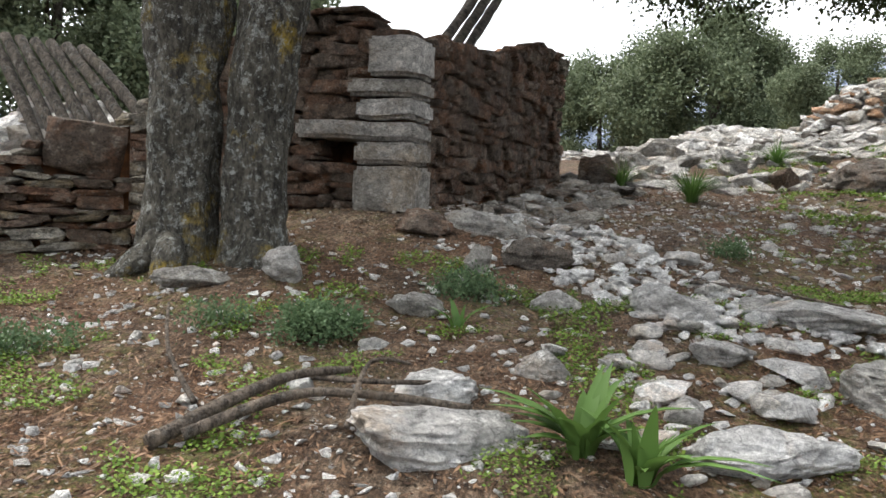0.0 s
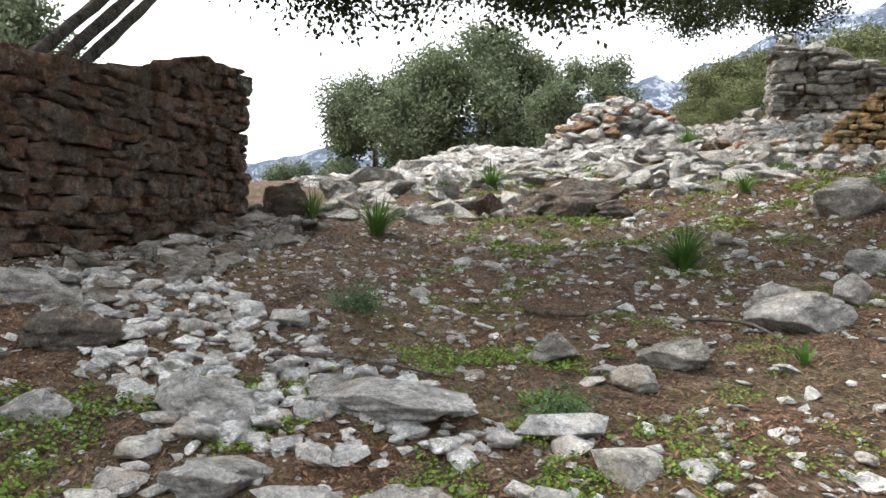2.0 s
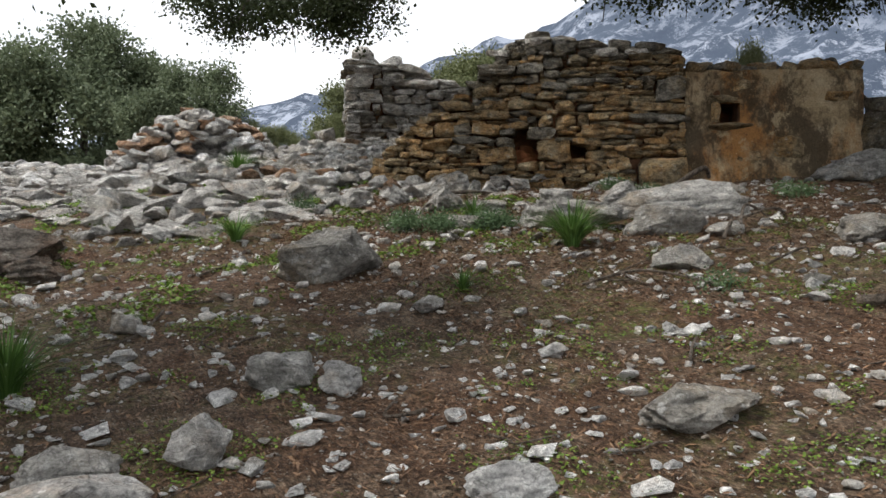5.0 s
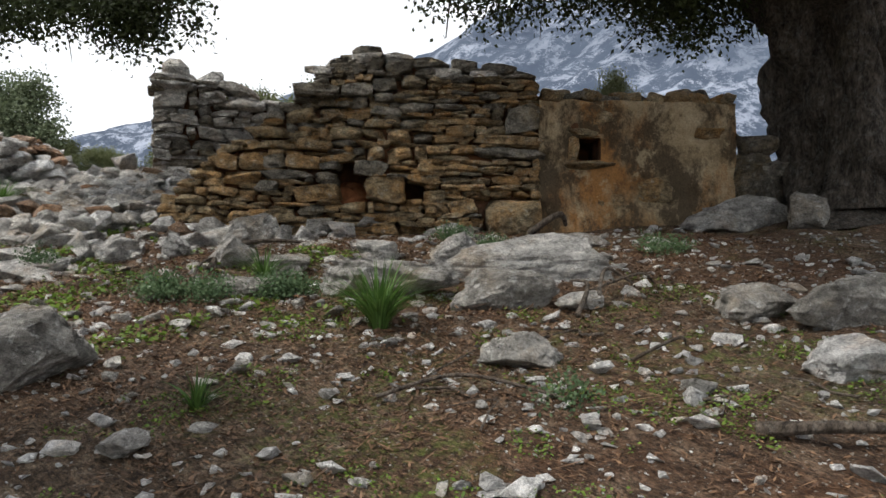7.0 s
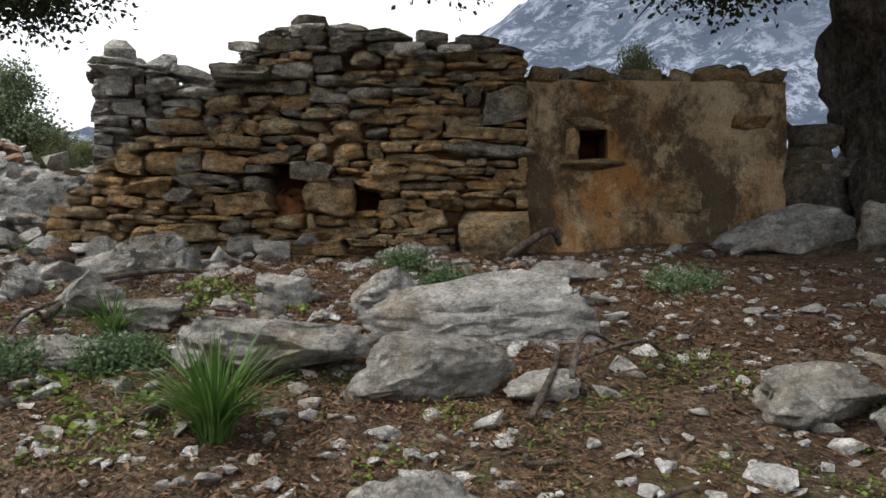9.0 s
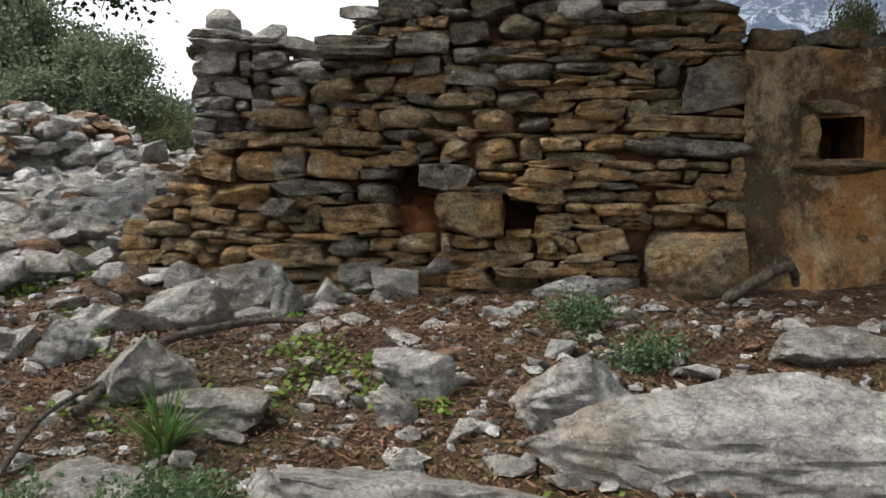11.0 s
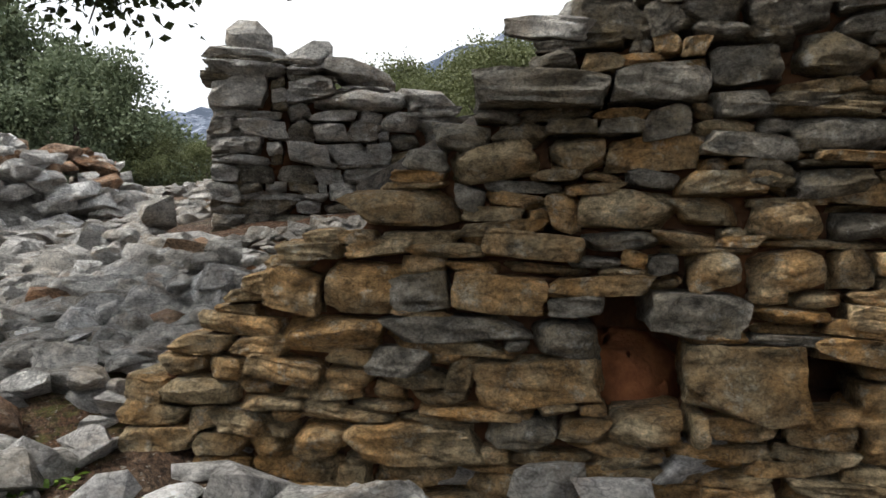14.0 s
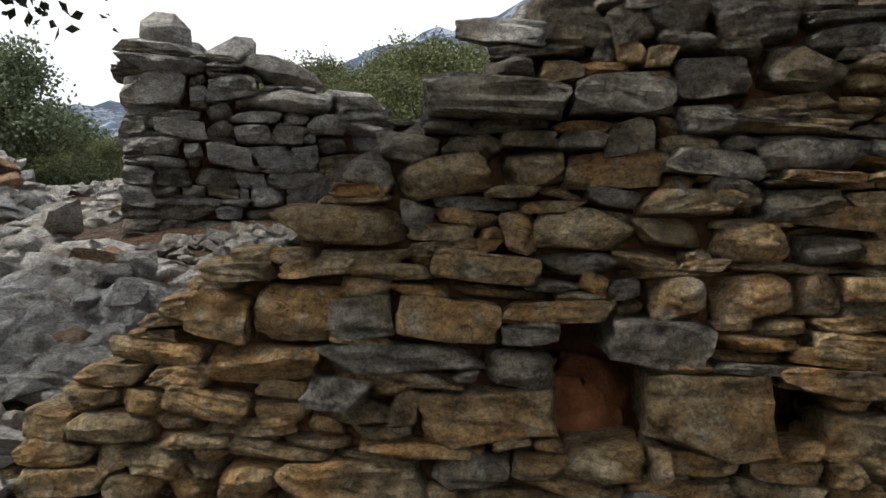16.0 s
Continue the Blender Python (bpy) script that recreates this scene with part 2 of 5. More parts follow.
def hull_rock(points, boxy, jitter, r):
    """A broken stone of unit size: the hull of jittered points on a rounded box."""
    bm = bmesh.new()
    for _ in range(points):
        v = Vector((r.gauss(0, 1), r.gauss(0, 1), r.gauss(0, 1))).normalized()
        k = sum(abs(c) ** boxy for c in v) ** (-1 / boxy)
        bm.verts.new(v * k * 0.5 * (1 + r.uniform(-jitter, jitter)))
    out = bmesh.ops.convex_hull(bm, input=bm.verts)
    gone = list({g for g in out["geom_interior"] + out["geom_unused"] if isinstance(g, bmesh.types.BMVert)})
    bmesh.ops.delete(bm, geom=gone, context="VERTS")
    return bm


def block_rock(r, fine=False):
    """A split wall stone of unit size: a skewed block with broken corners and a rough face."""
    bm = bmesh.new()
    skew, lean = r.uniform(-0.10, 0.10), r.uniform(-0.09, 0.09)
    for sx in (-1, 1):
        for sy in (-1, 1):
            for sz in (-1, 1):
                c = Vector((sx * (0.5 - r.uniform(0, 0.13)) + skew * sz, sy * 0.5, sz * (0.5 - r.uniform(0, 0.16)) + lean * sx))
                for ax in range(3):
                    p = c.copy()
                    k = r.uniform(0.05, 0.34) * (0.7 if ax == 1 else 1)
                    p[ax] -= k * (1 if (sx, sy, sz)[ax] > 0 else -1)
                    if sy < 0:
                        p.y += r.uniform(0, 0.10)
                    bm.verts.new(p)
    for _ in range(3):
        bm.verts.new((r.uniform(-0.3, 0.3), -0.5 - r.uniform(0, 0.05), r.uniform(-0.3, 0.3)))
    out = bmesh.ops.convex_hull(bm, input=bm.verts)
    gone = list({g for g in out["geom_interior"] + out["geom_unused"] if isinstance(g, bmesh.types.BMVert)})
    bmesh.ops.delete(bm, geom=gone, context="VERTS")
    bmesh.ops.subdivide_edges(bm, edges=[e for e in bm.edges if e.calc_length() > 0.3], cuts=1, use_grid_fill=True)
    bmesh.ops.triangulate(bm, faces=bm.faces)
    off = Vector((r.uniform(-90, 90), 0, 0))
    if fine:
        bmesh.ops.subdivide_edges(bm, edges=[e for e in bm.edges if e.calc_length() > 0.12], cuts=1)
        bmesh.ops.triangulate(bm, faces=bm.faces)
    cuts = [(Vector((r.gauss(0, 1), -abs(r.gauss(0, 1)), r.gauss(0, 1))).normalized(), r.uniform(0.44, 0.56)) for _ in range(4 if fine else 0)]
    for v in bm.verts:
        v.co += Vector(noise.noise_vector(v.co * 3.1 + off)) * 0.05
        for n, d in cuts:
            e = v.co.dot(n) - d
            if e > 0:
                v.co -= n * e * 0.9
        if fine:
            v.co += Vector(noise.noise_vector(v.co * 9 + off)) * 0.028
            v.co.y += 0.02 * noise.noise(Vector((v.co.x * 1.2, 0, v.co.z * 8)) + off)
    return bm


def boulder_bm(r, detail=3, crag=0.3, layers=0.0):
    """A weathered boulder of unit size, with ledges where layers is set."""
    bm = bmesh.new()
    bmesh.ops.create_icosphere(bm, subdivisions=detail, radius=0.5)
    off = Vector((r.uniform(-50, 50), r.uniform(-50, 50), r.uniform(-50, 50)))
    planes = [(Vector((r.gauss(0, 1), r.gauss(0, 1), r.gauss(0.3, 0.8))).normalized(), r.uniform(0.24, 0.41)) for _ in range(15)]
    for v in bm.verts:
        p = v.co.copy()
        p += p.normalized() * 0.5 * crag * noise.fractal(p * 2.2 + off, 0.8, 2.1, 3)
        for n, d in planes:
            e = p.dot(n) - d
            if e > 0:
                p -= n * e * 0.95
        if layers:
            p.xy *= 1 + layers * noise.noise(Vector((p.x * 0.8, p.y * 0.8, p.z * 9)) + off)
        p += p.normalized() * 0.045 * noise.fractal(p * 7 + off, 0.7, 2.0, 4)
        v.co = p
    return bm


r0 = random.Random(3)
ROCK_SETS = {}
for mat_ in (LIME, PALE, DARK_ROCK, OCHRE, GREYWALL, BROWNWALL, ORANGE):
    ROCK_SETS[mat_.name] = [bm_mesh("stone", block_rock(r0, mat_ in (OCHRE, GREYWALL, LIME)), mat_) for _ in range(26)]
LOOSE_SETS = {}
for mat_ in (LIME, PALE, ORANGE, DARK_ROCK):
    LOOSE_SETS[mat_.name] = [bm_mesh("stone", boulder_bm(r0, 2, 0.5) if k % 2 else hull_rock(15, 3.2, 0.22, r0), mat_) for k in range(16)]


# ---- ground ----
def ground_z(x, y):
    xe = min(max(x, -6), 13)
    ye = y if y < 10 else 10 + 4.5 * (1 - math.exp(-(y - 10) / 4.5))
    ye = max(ye, -6)
    z = 0.1793 + 0.0239 * xe + 0.1515 * ye + 0.001 * xe * ye + 0.0077 * xe * xe + 0.0002 * ye * ye
    bumps = ((0.26, -0.4, 6.1, 1.0), (-0.14, 5.6, 4.6, 1.3), (-0.13, 3.9, 8.2, 1.4), (0.16, 9.8, 12.8, 1.2), (-0.1, 3.3, 5.0, 0.9))
    for a, bx, by, s in bumps:
        z += a * math.exp(-((x - bx) ** 2 + (y - by) ** 2) / (2 * s * s))
    z -= 0.25 * math.exp(-((x - 3.6) ** 2 + (y - 14.8) ** 2) / 4.5)
    across, along = (x - 9.0) * 0.653 + (y - 9.78) * 0.757, (x - 9.0) * 0.757 - (y - 9.78) * 0.653
    if -2 < across < 2:
        z -= 0.14 * math.exp(-across * across / 0.6) * max(0.0, min(1.0, (along + 0.6) / 0.6)) * max(0.0, min(1.0, 5.2 - along))
    if y > 20:
        z -= 0.13 * min(y - 20, 30) * max(0.0, min(1.0, (26 - x) / 14))
    if x > 13:
        z += 0.03 * min(x - 13, 60)
    if x < -6:
        z -= 0.03 * min(-6 - x, 40)
    z += 2.4 * math.exp(-((x - 34) ** 2 + (y - 52) ** 2) / (2 * 16 * 16))
    return z


def rough(x, y):
    n = noise.fractal(Vector((x * 1.3, y * 1.3, 0)), 0.8, 2.1, 4) * 0.035
    return n + noise.noise(Vector((x * 7, y * 7, 3))) * 0.010


def spread(lo, hi, step, far):
    mid = [lo + i * step for i in range(int((hi - lo) / step) + 1)]
    left, right, s, a, b = [], [], step, mid[0], mid[-1]
    while b < far:
        s *= 1.35
        a, b = a - s, b + s
        left.insert(0, a)
        right.append(b)
    return left + mid + right


gx, gy = spread(-4.5, 13.5, 0.075, 3500), spread(0.5, 15.5, 0.075, 3500)
verts = [(x, y, ground_z(x, y) + rough(x, y)) for y in gy for x in gx]
nx = len(gx)
faces = [(j * nx + i, j * nx + i + 1, (j + 1) * nx + i + 1, (j + 1) * nx + i) for j in range(len(gy) - 1) for i in range(nx - 1)]
tagged(new("ground", mesh_of("ground", verts, faces, SOIL, True)), "brown stony earth with leaf litter and moss", "ground", kind="structure")


def on_ground(x, y, sink=0.0):
    return ground_z(x, y) + rough(x, y) - sink


# ---- far mountain ----
def ridge(az):
    """Height of the skyline in degrees over azimuth, clockwise from +y."""
    pts = ((-90, 3), (-20, 3), (0, 4), (10, 5.5), (17, 7.6), (25, 9.0), (33, 11.2), (40, 13.6), (50, 17), (63, 21), (80, 24), (110, 20), (150, 9), (200, 4), (270, 3))
    for (a, h), (b, k) in zip(pts, pts[1:]):
        if a <= az <= b:
            return h + (k - h) * (az - a) / (b - a)
    return 3


verts, faces, ROW = [], [], 26
for i in range(361):
    az = -90 + i
    for j in range(ROW):
        d = 340 + 24 * j + (1 - j / ROW) * 60 * noise.noise(Vector((az * 0.07, 0, 5)))
        top = 940 * math.tan(radians(ridge(az)))
        f = j / (ROW - 1)
        z = top * (f ** 1.25) + (26 * f + 3) * noise.fractal(Vector((math.sin(radians(az)) * 9, math.cos(radians(az)) * 9, j * 0.28)), 0.75, 2.1, 5)
        verts.append((d * math.sin(radians(az)), d * math.cos(radians(az)), z - 4))
for i in range(360):
    for j in range(ROW - 1):
        a = i * ROW + j
        faces.append((a, a + ROW, a + ROW + 1, a + 1))
tagged(new("mountain", mesh_of("mountain", verts, faces, MOUNTAIN, True)), "far limestone mountain with scrub, tinted blue-grey for haze", "mountain", kind="structure")


# ---- dry-stone walls ----
def lerp_profile(pts, u):
    if u <= pts[0][0]:
        return pts[0][1]
    for (a, h), (b, k) in zip(pts, pts[1:]):
        if u <= b:
            return h + (k - h) * (u - a) / max(b - a, 1e-6)
    return pts[-1][1]


def pack(u0, u1, base, top, keep, r, wr=(0.09, 0.30), hr=(0.032, 0.088)):
    """Stones laid lowest place first. keep: rectangles already taken (u0, u1, z0, z1). Gives (u0, u1, z0, z1)."""
    cell = 0.02
    n = int((u1 - u0) / cell)
    sky = [lerp_profile(base, u0 + (i // 11) * 11 * cell) - 0.12 + 0.03 * ((i // 11) % 3) for i in range(n)]
    tops = [lerp_profile(top, u0 + (i + 0.5) * cell) for i in range(n)]

    def clear(i):
        moved = True
        while moved:
            moved = False
            for a, b, lo, hi in keep:
                if a <= u0 + (i + 0.5) * cell <= b and lo - 0.025 <= sky[i] < hi:
                    sky[i], moved = hi, True

    done, guard = [], 0
    for i in range(n):
        clear(i)
    while guard < 6000:
        guard += 1
        best, lo = -1, 9e9
        for i in range(n):
            if sky[i] < tops[i] - 0.02 and sky[i] < lo - 1e-6:
                best, lo = i, sky[i]
        if best < 0:
            break
        end = best
        want = r.uniform(*wr) * (1.5 if r.random() < 0.12 else 1)
        while end < n and abs(sky[end] - lo) < 0.027 and (end - best) * cell < want:
            end += 1
        w = (end - best) * cell
        h = r.uniform(*hr) * (0.62 if w > 0.3 and r.random() < 0.5 else 1.0)
        if w < 0.09:
            near = [sky[k] for k in (best - 1, end) if 0 <= k < n]
            h = min(0.13, max(0.03, min(near) - lo)) if near and min(near) > lo else 0.04
        room = tops[min(best + (end - best) // 2, n - 1)] - lo
        if room < 1.5 * h:
            h = max(0.03, room)
        for a, b, kl, kh in keep:
            if kl > lo and a < u0 + end * cell and b > u0 + best * cell:
                h = min(h, max(kl - lo, 0.02))
        beside = [sky[k] for k in (best - 1, end) if 0 <= k < n and 0.02 < sky[k] - lo and abs(sky[k] - lo - h) < 0.055]
        if beside and room > 1.5 * h:
            h = min(beside, key=lambda q: abs(q - lo - h)) - lo
        zb = min(sky[best:end])
        if w > 0.05 or h < w:
            done.append((u0 + best * cell, u0 + end * cell, zb, lo + h))
        for i in range(best, end):
            sky[i] = lo + h
            clear(i)
    return done


class Wall:
    """A wall face from a start point along a direction; u runs along it, d goes into it."""

    def __init__(self, name, p, way, label, kind="structure", category="wall"):
        w = Vector((way[0], way[1], 0)).normalized()
        self.w, self.inn, self.p = w, Vector((-w.y, w.x, 0)), Vector((p[0], p[1], 0))
        self.ob = tagged(new(name), label, category, kind=kind)
        self.ob.location = (p[0], p[1], on_ground(p[0], p[1]))
        self.inv = Matrix.Translation(-self.ob.location)

    def at(self, u, z, d=0.0):
        return self.p + self.w * u + self.inn * d + Vector((0, 0, z))

    def spot(self, u, z, d=0.0):
        m = Matrix.Identity(4)
        m.col[0][:3], m.col[1][:3], m.col[2][:3] = self.w, self.inn, (0, 0, 1)
        m.translation = self.at(u, z, d)
        return m

    def stone(self, rect, depth, sets, r, proud=0.0, tilt=5, grow=1.06):
        a, b, lo, hi = rect
        me = r.choice(sets)
        s = Matrix.Diagonal(((b - a) * grow, depth, (hi - lo) * grow + 0.008, 1))
        if r.random() < 0.5:
            s = pose(0, 0, 0, 0, 0, 180) @ s
        m = self.spot((a + b) / 2, (lo + hi) / 2, depth / 2 - proud) @ pose(0, 0, 0, r.uniform(-4, 4), r.uniform(-tilt, tilt), r.uniform(-5, 5)) @ s
        return part("stone", me, self.ob, self.inv @ m)

    def core(self, u0, u1, base, top, holes, mat, front=0.10, back=0.55, hole_depth=0.42, step=0.04, name="core"):
        nu = int((u1 - u0) / step) + 1
        rows = 44
        verts, faces = [], []
        for i in range(nu):
            u = u0 + i * step
            zb, zt = lerp_profile(base, u) - 0.25, lerp_profile(top, u) - 0.05
            for j in range(rows):
                z = zb + (zt - zb) * j / (rows - 1)
                d = front + 0.02 * noise.noise(Vector((u * 6, z * 6, 1)))
                if any(a - 0.07 < u < b + 0.07 and lo - 0.03 < z < hi + 0.04 for a, b, lo, hi in holes):
                    d = hole_depth
                verts.append(self.at(u, z, d))
            verts.append(self.at(u, zt, back))
            verts.append(self.at(u, zb, back))
        k = rows + 2
        for i in range(nu - 1):
            for j in range(k):
                j2 = (j + 1) % k
                faces.append((i * k + j, (i + 1) * k + j, (i + 1) * k + j2, i * k + j2))
        faces.append(tuple(range(k - 1, -1, -1)))
        faces.append(tuple((nu - 1) * k + j for j in range(k)))
        me = mesh_of(name, [self.inv @ v for v in verts], faces, mat)
        return part(name, me, self.ob)


def S(*mats):
    return [me for mt in mats for me in ROCK_SETS[mt.name]]


# the ruined house: long face with holes, and a plastered length
rw = random.Random(21)
house = Wall("wall_house", (9.0, 9.78), (0.757, -0.653), "ruined dry-stone house wall of ochre and grey slabs with two holes")
H_TOP = ((-0.75, 2.78), (-0.55, 2.98), (-0.36, 3.15), (-0.23, 3.25), (-0.18, 3.32), (0.04, 3.38), (0.1, 3.5), (0.4, 3.70), (0.43, 3.76), (0.60, 3.80), (0.62, 3.92), (0.78, 4.0), (0.9, 4.07), (1.4, 4.08), (1.66, 4.03), (1.75, 3.95), (2.2, 3.97), (2.55, 3.90), (2.6, 3.74))
H_BASE = ((-0.8, 2.62), (-0.2, 2.56), (0.3, 2.46), (1.6, 2.46), (2.1, 2.5), (2.6, 2.55))
HOLES = ((0.83, 1.04, 2.82, 3.06), (0.85, 0.95, 3.05, 3.17), (1.41, 1.565, 2.84, 2.98))
# stones that stand proud: (from, to, bottom, top, material, proud, depth)
BIG_STONES = (
    (0.41, 0.80, 3.72, 3.83, GREYWALL, 0.12, 0.55), (0.95, 1.24, 3.06, 3.18, GREYWALL, 0.03, 0.35), (1.05, 1.41, 2.81, 3.03, OCHRE, 0.06, 0.4),
    (2.09, 2.61, 2.50, 2.85, OCHRE, 0.18, 0.55),
)
# larger stones of the face: (from, to, bottom, top)
WARM_LOW = ((0.33, 0.61, 3.51, 3.62), (0.03, 0.37, 3.37, 3.49), (0.64, 0.82, 3.54, 3.65), (0.75, 1.02, 3.36, 3.48), (-0.07, 0.18, 3.09, 3.27), (-0.24, -0.07, 3.09, 3.23), (0.18, 0.33, 3.21, 3.27), (0.35, 0.65, 3.10, 3.22), (0.45, 0.76, 3.27, 3.35), (-0.19, 0.13, 2.97, 3.07), (0.42, 0.82, 2.83, 2.96), (0.29, 0.42, 2.93, 2.99), (0.04, 0.45, 2.64, 2.75), (0.84, 1.07, 2.72, 2.81), (-0.14, 0.03, 2.66, 2.74), (1.13, 1.35, 2.72, 2.80))
WARM_HIGH = ((1.06, 1.22, 3.20, 3.31), (1.24, 1.47, 3.19, 3.31), (1.42, 1.70, 2.98, 3.05), (1.50, 1.75, 3.08, 3.15), (1.57, 1.76, 2.83, 2.93), (0.74, 0.86, 3.84, 3.89), (0.95, 1.03, 3.88, 3.94), (1.03, 1.22, 3.37, 3.46), (1.24, 1.46, 3.34, 3.44), (2.0, 2.6, 3.33, 3.41), (1.76, 2.0, 3.40, 3.50), (1.8, 2.04, 2.72, 2.84))
GREY_LOW = ((0.35, 0.45, 3.43, 3.50), (0.14, 0.57, 3.02, 3.09), (0.66, 0.83, 3.10, 3.16), (0.76, 0.97, 3.30, 3.355), (0.70, 0.87, 3.25, 3.28), (0.60, 0.80, 2.97, 3.08), (0.11, 0.28, 2.90, 2.98), (0.46, 0.68, 2.68, 2.79), (0.95, 1.05, 3.23, 3.29), (1.47, 1.64, 3.35, 3.42), (1.35, 1.59, 3.47, 3.55), (1.21, 1.34, 3.50, 3.57), (0.92, 1.06, 3.64, 3.72), (0.87, 1.03, 3.49, 3.54))
GREY_HIGH = ((1.13, 1.29, 3.69, 3.78), (0.83, 1.11, 3.74, 3.84), (1.06, 1.21, 3.92, 3.97), (1.12, 1.33, 3.79, 3.91), (1.36, 1.58, 3.81, 3.93), (1.22, 1.47, 3.95, 4.06), (0.73, 0.92, 3.94, 4.04), (0.61, 0.89, 3.90, 3.94), (0.58, 0.73, 3.83, 3.90), (1.35, 1.66, 3.60, 3.70), (2.02, 2.62, 3.20, 3.30), (2.28, 2.58, 3.45, 3.66))
keep = [h for h in HOLES] + [k[:4] for k in BIG_STONES]
for k in BIG_STONES:
    house.stone(k[:4], k[6], S(k[4]), rw, k[5], 2, 1.04)
for rects, mt in ((WARM_LOW, OCHRE), (WARM_HIGH, OCHRE), (GREY_LOW, GREYWALL), (GREY_HIGH, GREYWALL)):
    for rect in rects:
        keep.append(rect)
        house.stone(rect, 0.32, S(mt), rw, rw.uniform(0.0, 0.035), 3, 1.10)
for rect in pack(-0.75, 2.6, H_BASE, H_TOP, keep, rw):
    um, zm = (rect[0] + rect[1]) / 2, (rect[2] + rect[3]) / 2
    warm = 0.95 - max(0.0, (zm - 3.25 - 0.12 * um)) * 1.3
    house.stone(rect, rw.uniform(0.2, 0.34), S(OCHRE) if rw.random() < warm else S(GREYWALL), rw, rw.gauss(0.0, 0.018))
house.core(-0.74, 2.62, H_BASE, H_TOP, HOLES, CORE)
# rubble along the top of the wall
for i in range(46):
    u = rw.uniform(0.65, 2.55)
    w, h = rw.uniform(0.12, 0.34), rw.uniform(0.05, 0.12)
    z = lerp_profile(H_TOP, u) + rw.uniform(-0.04, 0.05)
    d = rw.uniform(-0.02, 0.35)
    m = house.spot(u, z + d * 0.1, d + 0.1) @ pose(0, 0, 0, rw.uniform(-12, 12), rw.uniform(-14, 14), rw.uniform(0, 180)) @ Matrix.Diagonal((w, w * rw.uniform(0.6, 1), h, 1))
    part("cap_stone", rw.choice(S(GREYWALL, GREYWALL, LIME)), house.ob, house.inv @ m)
for u, z, w, h in ((1.05, 4.16, 0.26, 0.12), (1.93, 4.05, 0.2, 0.13), (0.83, 4.07, 0.2, 0.1), (2.25, 4.02, 0.3, 0.12), (2.45, 3.96, 0.24, 0.1)):
    part("cap_stone", rw.choice(S(GREYWALL)), house.ob, house.inv @ house.spot(u, z, 0.18) @ pose(0, 0, 0, 4, rw.uniform(-10, 10), 20) @ Matrix.Diagonal((w, 0.22, h, 1)))

# bare clay inside the first hole
bm = boulder_bm(random.Random(5), 4, 0.5)
part("clay_fill", bm_mesh("clay_fill", bm, CLAY, True), house.ob, house.inv @ house.spot(0.95, 2.84, 0.40) @ Matrix.Diagonal((0.55, 0.34, 0.42, 1)), "bare orange clay")

# plastered length with a small square opening
plaster = Wall("wall_plaster", (9.0, 9.78), (0.757, -0.653), "stained ochre plaster wall with a small square opening")
WIN = (2.94, 3.13, 3.20, 3.40)


def plaster_panel():
    us = [2.58 + 0.03 * i for i in range(60)]
    us = sorted(set([u for u in us if not any(abs(u - e) < 0.016 for e in WIN[:2])] + list(WIN[:2])))
    zs = [2.40 + 0.03 * i for i in range(46)]
    zs = sorted(set([z for z in zs if not any(abs(z - e) < 0.016 for e in WIN[2:])] + list(WIN[2:])))
    verts, faces, nz = [], [], len(zs)
    for u in us:
        zt = 3.73 + 0.03 * noise.noise(Vector((u * 4, 0, 2)))
        for z in zs:
            d = 0.02 + 0.06 * noise.fractal(Vector((u * 2.3, z * 2.3, 7)), 0.8, 2.0, 4)
            d += 0.03 * max(0, noise.noise(Vector((u * 7, z * 7, 9))) - 0.25) * 3
            if z < 2.75:
                d -= 0.05 * (2.75 - z) / 0.3
            verts.append(plaster.inv @ plaster.at(u, min(z, zt), d))
    for i in range(len(us) - 1):
        for j in range(nz - 1):
            uc, zc = (us[i] + us[i + 1]) / 2, (zs[j] + zs[j + 1]) / 2
            if zs[j] > 3.72 or (WIN[0] < uc < WIN[1] and WIN[2] < zc < WIN[3]):
                continue
            faces.append((i * nz + j, (i + 1) * nz + j, (i + 1) * nz + j + 1, i * nz + j + 1))
    part("plaster_face", mesh_of("plaster_face", verts, faces, PLASTER, True), plaster.ob)


def box_bm(sx, sy, sz, bevel=0.0, seg=1):
    bm = bmesh.new()
    bmesh.ops.create_cube(bm, size=1)
    bmesh.ops.scale(bm, vec=(sx, sy, sz), verts=bm.verts)
    if bevel:
        bmesh.ops.bevel(bm, geom=bm.edges[:], offset=bevel, segments=seg, affect="EDGES")
    return bm


plaster_panel()
# body of the wall round the opening
for a, b, lo, hi in ((2.6, WIN[0], 2.3, 3.7), (WIN[1], 4.34, 2.3, 3.7), (WIN[0], WIN[1], 2.3, WIN[2]), (WIN[0], WIN[1], WIN[3], 3.7)):
    part("core", bm_mesh("core", box_bm(b - a, 0.44, hi - lo), CORE), plaster.ob, plaster.inv @ plaster.spot((a + b) / 2, (lo + hi) / 2, 0.31))
part("back_panel", bm_mesh("back_panel", box_bm(0.5, 0.05, 0.5), CORE), plaster.ob, plaster.inv @ plaster.spot(3.03, 3.3, 0.56))
part("sill", bm_mesh("sill", boulder_bm(random.Random(12), 3, 0.12), OCHRE), plaster.ob, plaster.inv @ plaster.spot(3.05, 3.155, 0.03) @ Matrix.Diagonal((0.46, 0.26, 0.11, 1)), "projecting stone sill")
part("lintel", ROCK_SETS[OCHRE.name][3], plaster.ob, plaster.inv @ plaster.spot(3.04, 3.445, 0.10) @ Matrix.Diagonal((0.34, 0.2, 0.10, 1)), "stone lintel")
